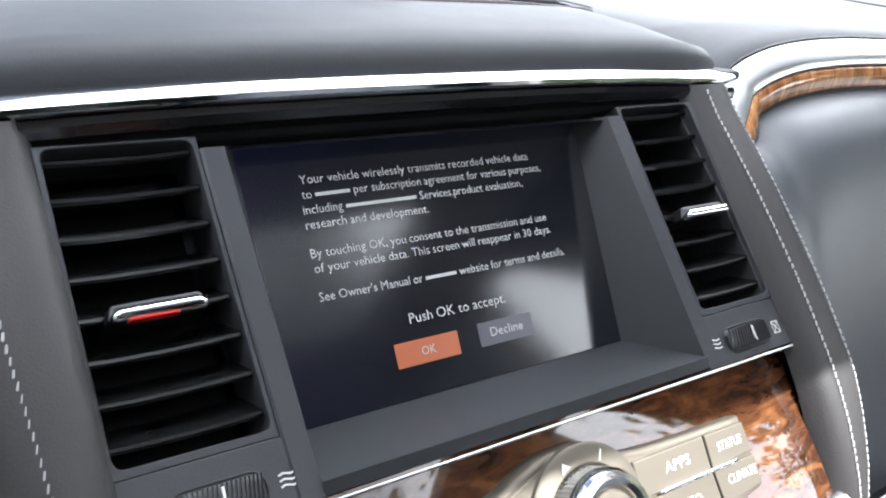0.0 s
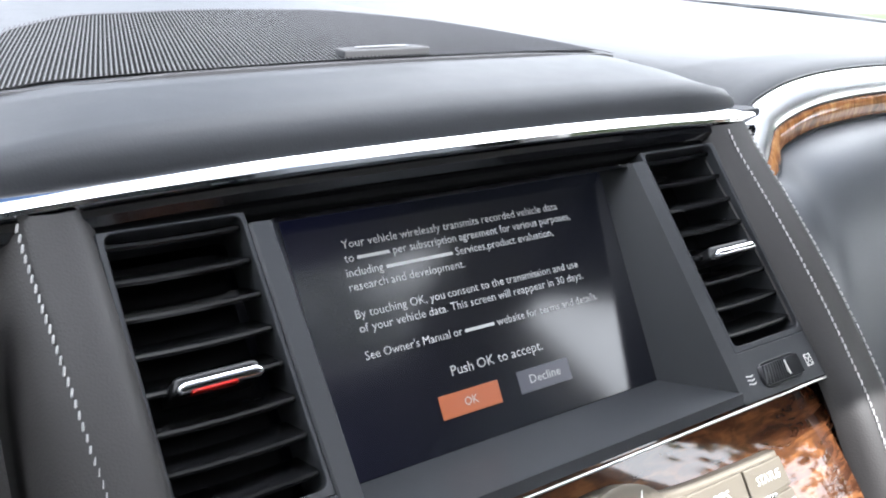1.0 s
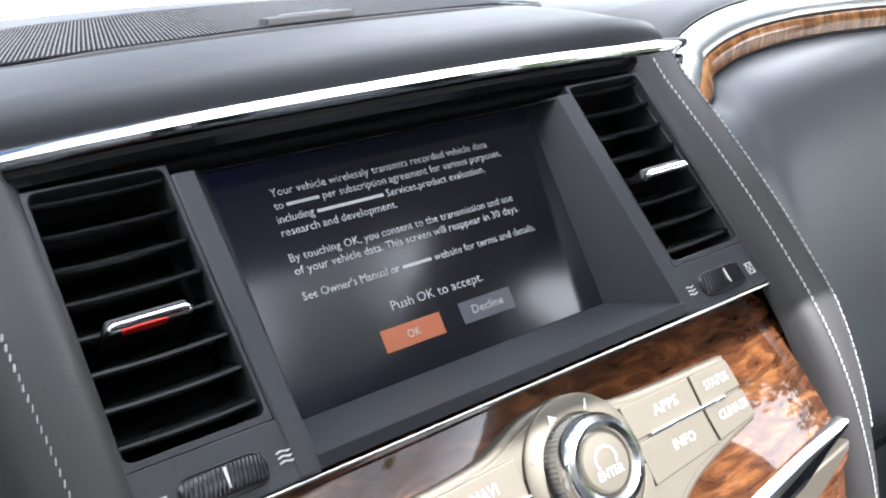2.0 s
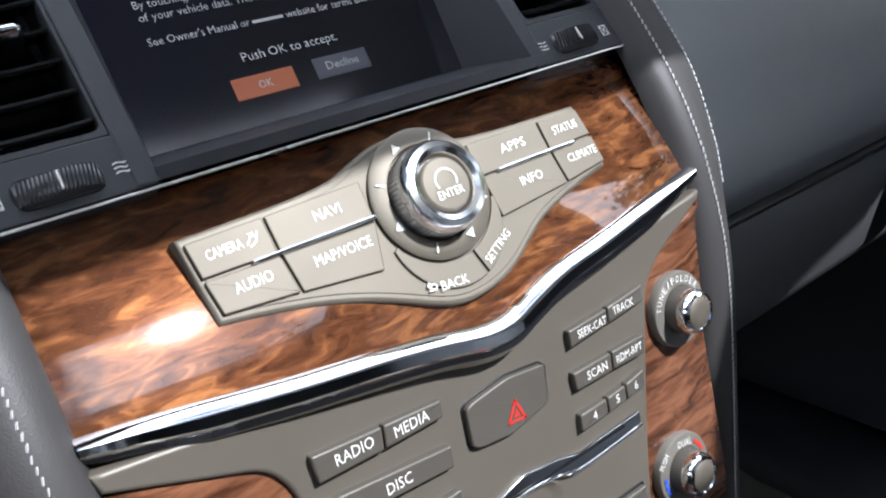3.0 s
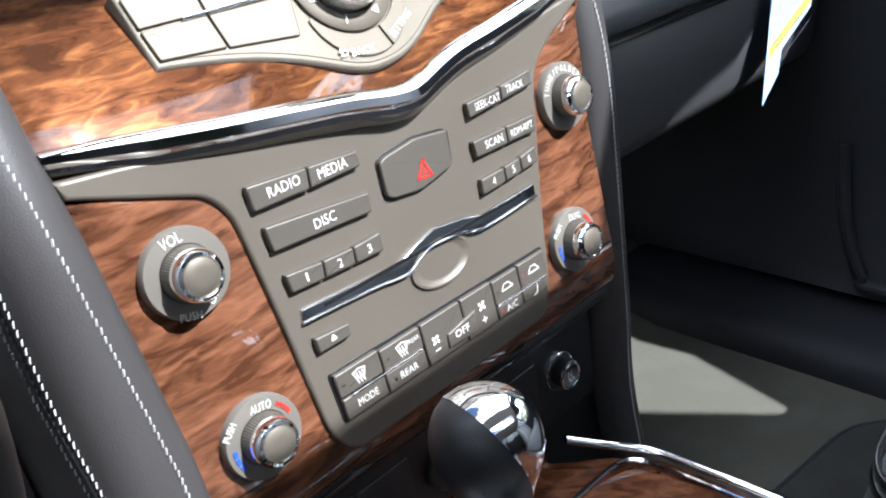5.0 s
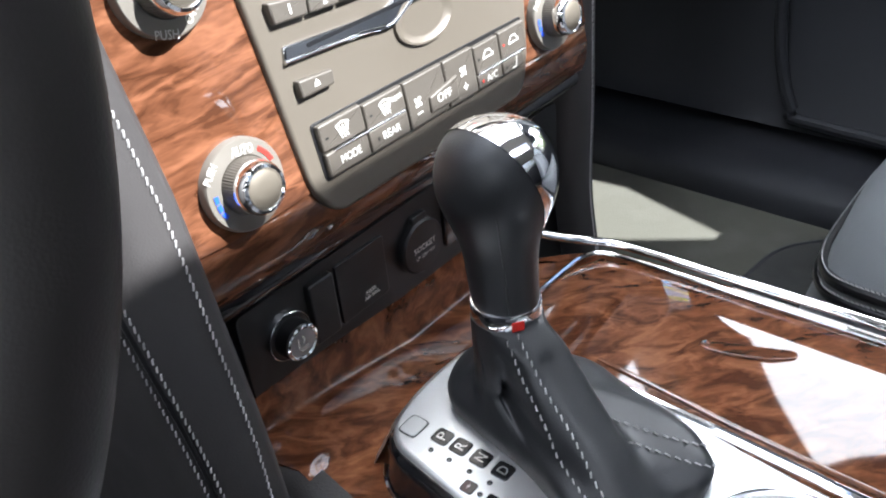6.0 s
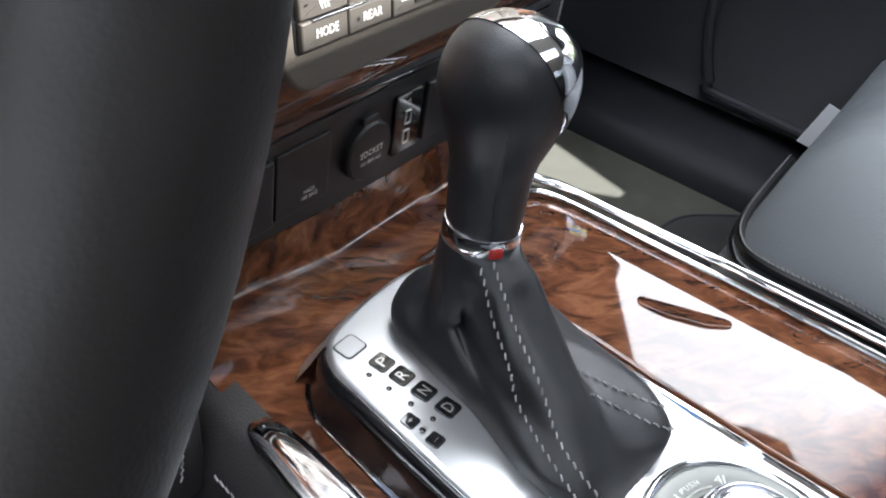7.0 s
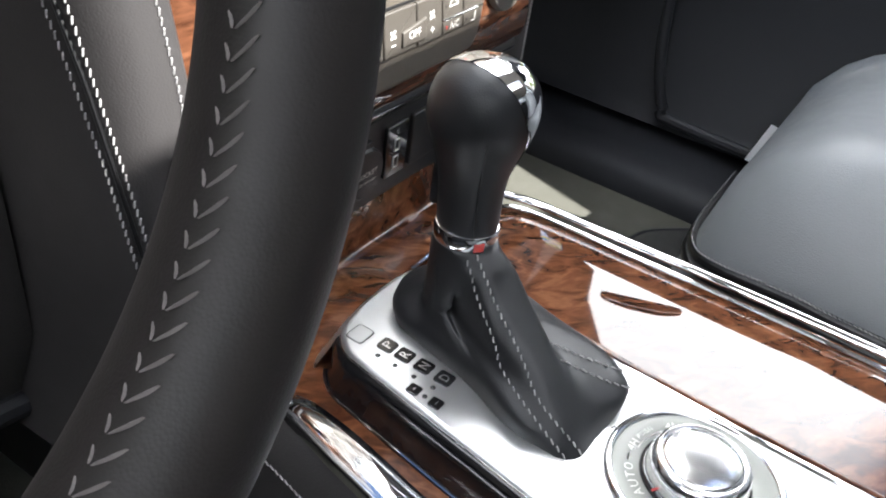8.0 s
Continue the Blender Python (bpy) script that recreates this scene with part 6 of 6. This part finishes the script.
# ---- cabin shell ----
def setting(name, bm, material, label, smooth=35):
    ob = link(name, bm, material, None, "", smooth)
    return tagged(ob, label, name.split("_")[0], "", "structure")


fl = [[(x, y, z) for y, z in ((0.75, 0.66), (0.68, 0.56), (0.60, 0.43), (0.52, 0.37), (0.42, 0.35), (-1.4, 0.35))] for x in (-0.86, -0.4, -0.23, 0.14, 0.45, 0.86)]
setting("floor", thick_sheet(fl, (0, 0, -0.03)), CARPET, "beige grey cut-pile car carpet")
# dark mat added where the footwell carpet lies in shade
fm = thing("shade_mat", (0.44, -0.1, 0.352), "dark mat added for the shade in the passenger footwell", "floor mat")
MO = rounded([(0.250, -0.42), (0.592, -0.42), (0.592, 0.050), (0.520, 0.120), (0.250, 0.150)], 0.03, 4)
part("mat_top", slab(Matrix.Translation((0, 0, 0.352)), MO, 0.0, 0.007, 0.002), SHADEPILE, fm)
part("edge_binding", tube([(x, y, 0.3575) for x, y in MO] + [(MO[0][0], MO[0][1], 0.3575)], 0.003, 8), TRIM, fm, "black edge binding of the added shade mat")
setting("wall_front", box((-0.86, 0.75, 0.2), (0.86, 0.79, 1.14)), TRIM, "black firewall trim under the dash")
setting("wall_back", box((-0.86, -1.46, 0.2), (0.86, -1.42, 1.02)), TRIM, "black rear trim of the cabin")
for s, nm in ((-1, "door_1"), (1, "door_2")):
    d = thing(nm, (s * 0.78, -0.1, 0.2), "black door inner panel with a map pocket", "door", "", "structure")
    lo, hi = sorted((s * 0.770, s * 0.84))
    part("panel", box((lo, -1.42, 0.2), (hi, 0.75, 0.872), 0.006), TRIM, d)
    rows = [[(s * (0.768 - 0.045 * g), y, z) for z, g in ((top, 0), (top - 0.027, 0.08), (0.84, 0.14), (0.80, 0.45), (0.76, 0.2), (0.70, 0.1), (0.60, 0.15), (0.42, 0.35), (0.40, 0.9))] for y, top in ((0.62, 0.935), (0.4, 0.935), (0.2, 0.930), (0.0, 0.920), (-0.073, 0.905), (-0.125, 0.884), (-0.26, 0.940), (-0.405, 1.000), (-0.7, 1.020), (-1.1, 1.020))]
    part("cover", thick_sheet(rows, (s * 0.01, 0, 0)), TRIM, d, smooth=60)
    part("pocket_lip", tube(smooth_path([(s * 0.745, 0.235, 0.60), (s * 0.735, 0.222, 0.50), (s * 0.728, 0.195, 0.43), (s * 0.726, 0.16, 0.416), (s * 0.726, -0.2, 0.410), (s * 0.726, -0.9, 0.410)], 6), 0.008, 10), TRIM, d)
    part("sill", thick_sheet([[(s * x, y, z) for x, z in ((0.596, 0.345), (0.602, 0.372), (0.615, 0.384), (0.66, 0.386), (0.77, 0.384))] for y in (0.55, 0.3, 0.0, -0.6, -1.4)], (0, 0, -0.02)), TRIM, d, smooth=60)
    rows = [[(s * (0.79 - 0.197 * (z0 + (z1 - z0) * f - 0.92)), y0 + (y1 - y0) * f, z0 + (z1 - z0) * f) for f in (0, 0.25, 0.5, 0.75, 1)] for (y0, z0), (y1, z1) in (((0.26, 0.915), (0.46, 0.915)), ((0.235, 1.12), (0.40, 1.16)), ((0.155, 1.23), (0.30, 1.27)), ((0.07, 1.32), (0.22, 1.38)), ((0.01, 1.40), (0.14, 1.46)), ((-0.02, 1.50), (0.10, 1.515)))]
    part("sail_panel", thick_sheet(rows, (s * 0.02, 0, 0)), TRIM, d, smooth=60)
    # unseen flap added below the roof, shaped to keep sun off dash and glove box
    rows = [[(s * (0.79 - 0.197 * (z + (1.51 - z) * f - 0.92)), y, z + (1.51 - z) * f) for f in (0, 0.3, 0.7, 1)] for y, z in ((-0.420, 1.498), (-0.362, 1.457), (-0.285, 1.380), (-0.171, 1.263), (-0.110, 1.215), (-0.05, 1.225), (0.02, 1.27), (0.075, 1.325))]
    part("window_frame", thick_sheet(rows, (s * 0.012, 0, 0)), TRIM, d, smooth=60)
    p = thing("pillar_" + ("1" if s < 0 else "2"), (s * 0.8, 0.2, 1.0), "pale cloth-covered roof pillar", "pillar", "", "structure")
    part("front_post", tube([(s * 0.875, 0.57, 1.10), (s * 0.735, 0.30, 1.39), (s * 0.66, 0.08, 1.52)], 0.035, 12, up=(1, 0, 0)), LINER, p, smooth=60)
    part("roof_rail", thick_sheet([[(s * 0.60, y, 1.519), (s * 0.650, y, 1.515), (s * 0.690, y, 1.506), (s * 0.706, y, 1.496)] for y in (0.12, -0.2, -0.6, -1.0, -1.44)], (0, 0, 0.03)), LINER, p, smooth=60)
    part("centre_post", thick_sheet([[(s * x, y0, z), (s * (x - 0.012), (y0 + y1) / 2, z), (s * x, y1, z)] for x, y0, y1, z in ((0.79, -0.442, -0.56, 0.91), (0.735, -0.450, -0.56, 1.25), (0.665, -0.465, -0.56, 1.52))], (s * 0.03, 0, 0)), LINER, p, smooth=60)
    part("rear_post", tube([(s * 0.80, -1.40, 0.98), (s * 0.72, -1.40, 1.52)], 0.06, 12, up=(1, 0, 0)), LINER, p, smooth=60)
# dark rear panes, out of view, added to cut fill from behind
for i, rows in enumerate(([[(-0.790, y, 0.92), (-0.745, y, 1.22), (-0.676, y, 1.50)] for y in (-0.53, -1.40)],
                          [[(0.790, y, 0.92), (0.745, y, 1.22), (0.676, y, 1.50)] for y in (-0.53, -1.40)],
                          [[(x, -1.440, 1.02), (x, -1.440, 1.52)] for x in (-0.66, 0.66)])):
    setting("window_%d" % (i + 1), thick_sheet(rows, (0, 0, 0.005) if i < 2 else (0, -0.005, 0)), TINT, "dark glass added in the rear of the cabin to cut light")
# roof lining with the open sunroof
SRX, SRY0, SRY1 = 0.48, -0.545, -0.236
for nm, x0, x1, y0, y1 in (("ceiling_front", -0.62, 0.62, SRY1, 0.10), ("ceiling_rear", -0.62, 0.62, -1.44, SRY0), ("ceiling_left", -0.62, -SRX, SRY0, SRY1), ("ceiling_right", SRX, 0.62, SRY0, SRY1)):
    setting(nm, box((x0, y0, 1.52), (x1, y1, 1.55)), LINER, "pale woven headliner round the open sunroof")
body = thing("stack_body", (0, 0.4, 0.5), "black carcass behind the centre stack", "dashboard trim", "", "structure")
part("carcass", thick_sheet([[(x, 0.275, 0.99), (x, 0.232, 0.92), (x, 0.215, 0.80), (x, 0.206, 0.70), (x, 0.2035, 0.60), (x, 0.20, 0.45)] for x in (-0.226, 0.0, 0.224)], (0, 0.2, 0)), DARK, body)
# outside: paved ground to the horizon
g = bmesh.new()
bmesh.ops.create_grid(g, x_segments=8, y_segments=8, size=600)
for v in g.verts:
    v.co.z = -0.25
setting("ground", g, mat("concrete", (0.27, 0.265, 0.25), 0.9, bump=0.6, scale=60, vary=0.05), "pale concrete car park")

# distant belt of trees round the car park, added unseen to cut low sky light
rnd = random.Random(5)
rs = []
for i in range(181):
    a = 2 * math.pi * i / 180
    az = Vector((math.sin(a), math.cos(a)))
    front = min(1.0, max(0.0, (az.y + 0.1) / 0.5))
    # gaps let bright sky into the dash and screen reflections
    open_ = 0.97 * front * front * (3 - 2 * front) + (1 - front) * max(0, az.dot(Vector((0.55, 0.83)))) ** 8 * 0.75 + max(0, az.dot(Vector((0.77, -0.64)))) ** 30 * 0.7
    h = (9.5 + 2.2 * noise.noise((az.x * 6, az.y * 6, 0)) + 1.0 * noise.noise((az.x * 25, az.y * 25, 3)) + rnd.uniform(-0.4, 0.4)) * (1 - open_)
    rs.append([(az.x * r, az.y * r, z) for r, z in ((31, -0.5), (30, h * 0.4), (30.6, h * 0.8), (32.0, h))])
setting("backdrop", sheet(rs), mat("far_trees", (0.045, 0.06, 0.022), 0.9, bump=1.0, scale=1.2), "distant dark green belt of trees, added to cut low sky light")
# trees at the edge of the car park
BARK = mat("bark", (0.10, 0.075, 0.055), 0.9, bump=1.0, scale=30)
LEAF = mat("leaf", (0.11, 0.14, 0.03), 0.55, vary=0.08)


def tree(x, y, h, seed, leaves=190):
    rnd = random.Random(seed)
    t = thing("tree", (x, y, -0.45), "broad leafy tree with yellow-green leaves", "tree", "trees by the car park")
    trunk = tube([(x, y, -0.46), (x + 0.05, y, h * 0.25), (x - 0.05, y + 0.06, h * 0.5), (x, y, h * 0.9)], [0.16, 0.12, 0.09, 0.02], 10, up=(1, 0, 0))
    part("trunk", trunk, BARK, t)
    bm = bmesh.new()
    ends = []
    for i in range(9):
        a, k = rnd.uniform(0, 6.28), rnd.uniform(0.28, 0.75)
        p0 = Vector((x, y, h * k))
        p1 = p0 + Vector((math.cos(a), math.sin(a), rnd.uniform(0.4, 0.9))) * h * rnd.uniform(0.16, 0.28)
        lb = tube([p0, p0.lerp(p1, 0.5) + Vector((0, 0, 0.08)), p1], [0.05, 0.035, 0.012], 7, up=(1, 0.2, 0))
        part("limb", lb, BARK, t)
        ends.append(p1)
        ends.append(p0.lerp(p1, 0.6))
    ends.append(Vector((x, y, h * 0.95)))
    for e in ends:
        c = e + Vector([rnd.uniform(-0.3, 0.3) for _ in range(3)])
        big = max(1.0, h / 6)
        r = rnd.uniform(0.5, 0.95) * big
        for _ in range(leaves):
            q = c + Vector([rnd.gauss(0, 0.45) for _ in range(3)]) * r
            d = Vector([rnd.uniform(-1, 1) for _ in range(3)]).normalized() * rnd.uniform(0.05, 0.1) * big
            u = d.orthogonal().normalized() * d.length * 0.6
            bm.faces.new([bm.verts.new(v) for v in (q - d, q + u, q + d, q - u)])
    tagged(part("crown", bm, LEAF, t, "loose yellow-green leaves", smooth=0), kind="stuff")


# the tall fifth tree is added to block sky haze from the screen
for i, (x, y, h) in enumerate(((8.0, -3.6, 7.2), (10.5, -0.9, 5.0), (9.5, -5.6, 5.2), (11.0, 2.0, 5.5), (5.4, -11.4, 9.4), (-4.5, -13.0, 5.2))):
    tree(x, y, h, 10 + i, 90 if i == 2 else 190)
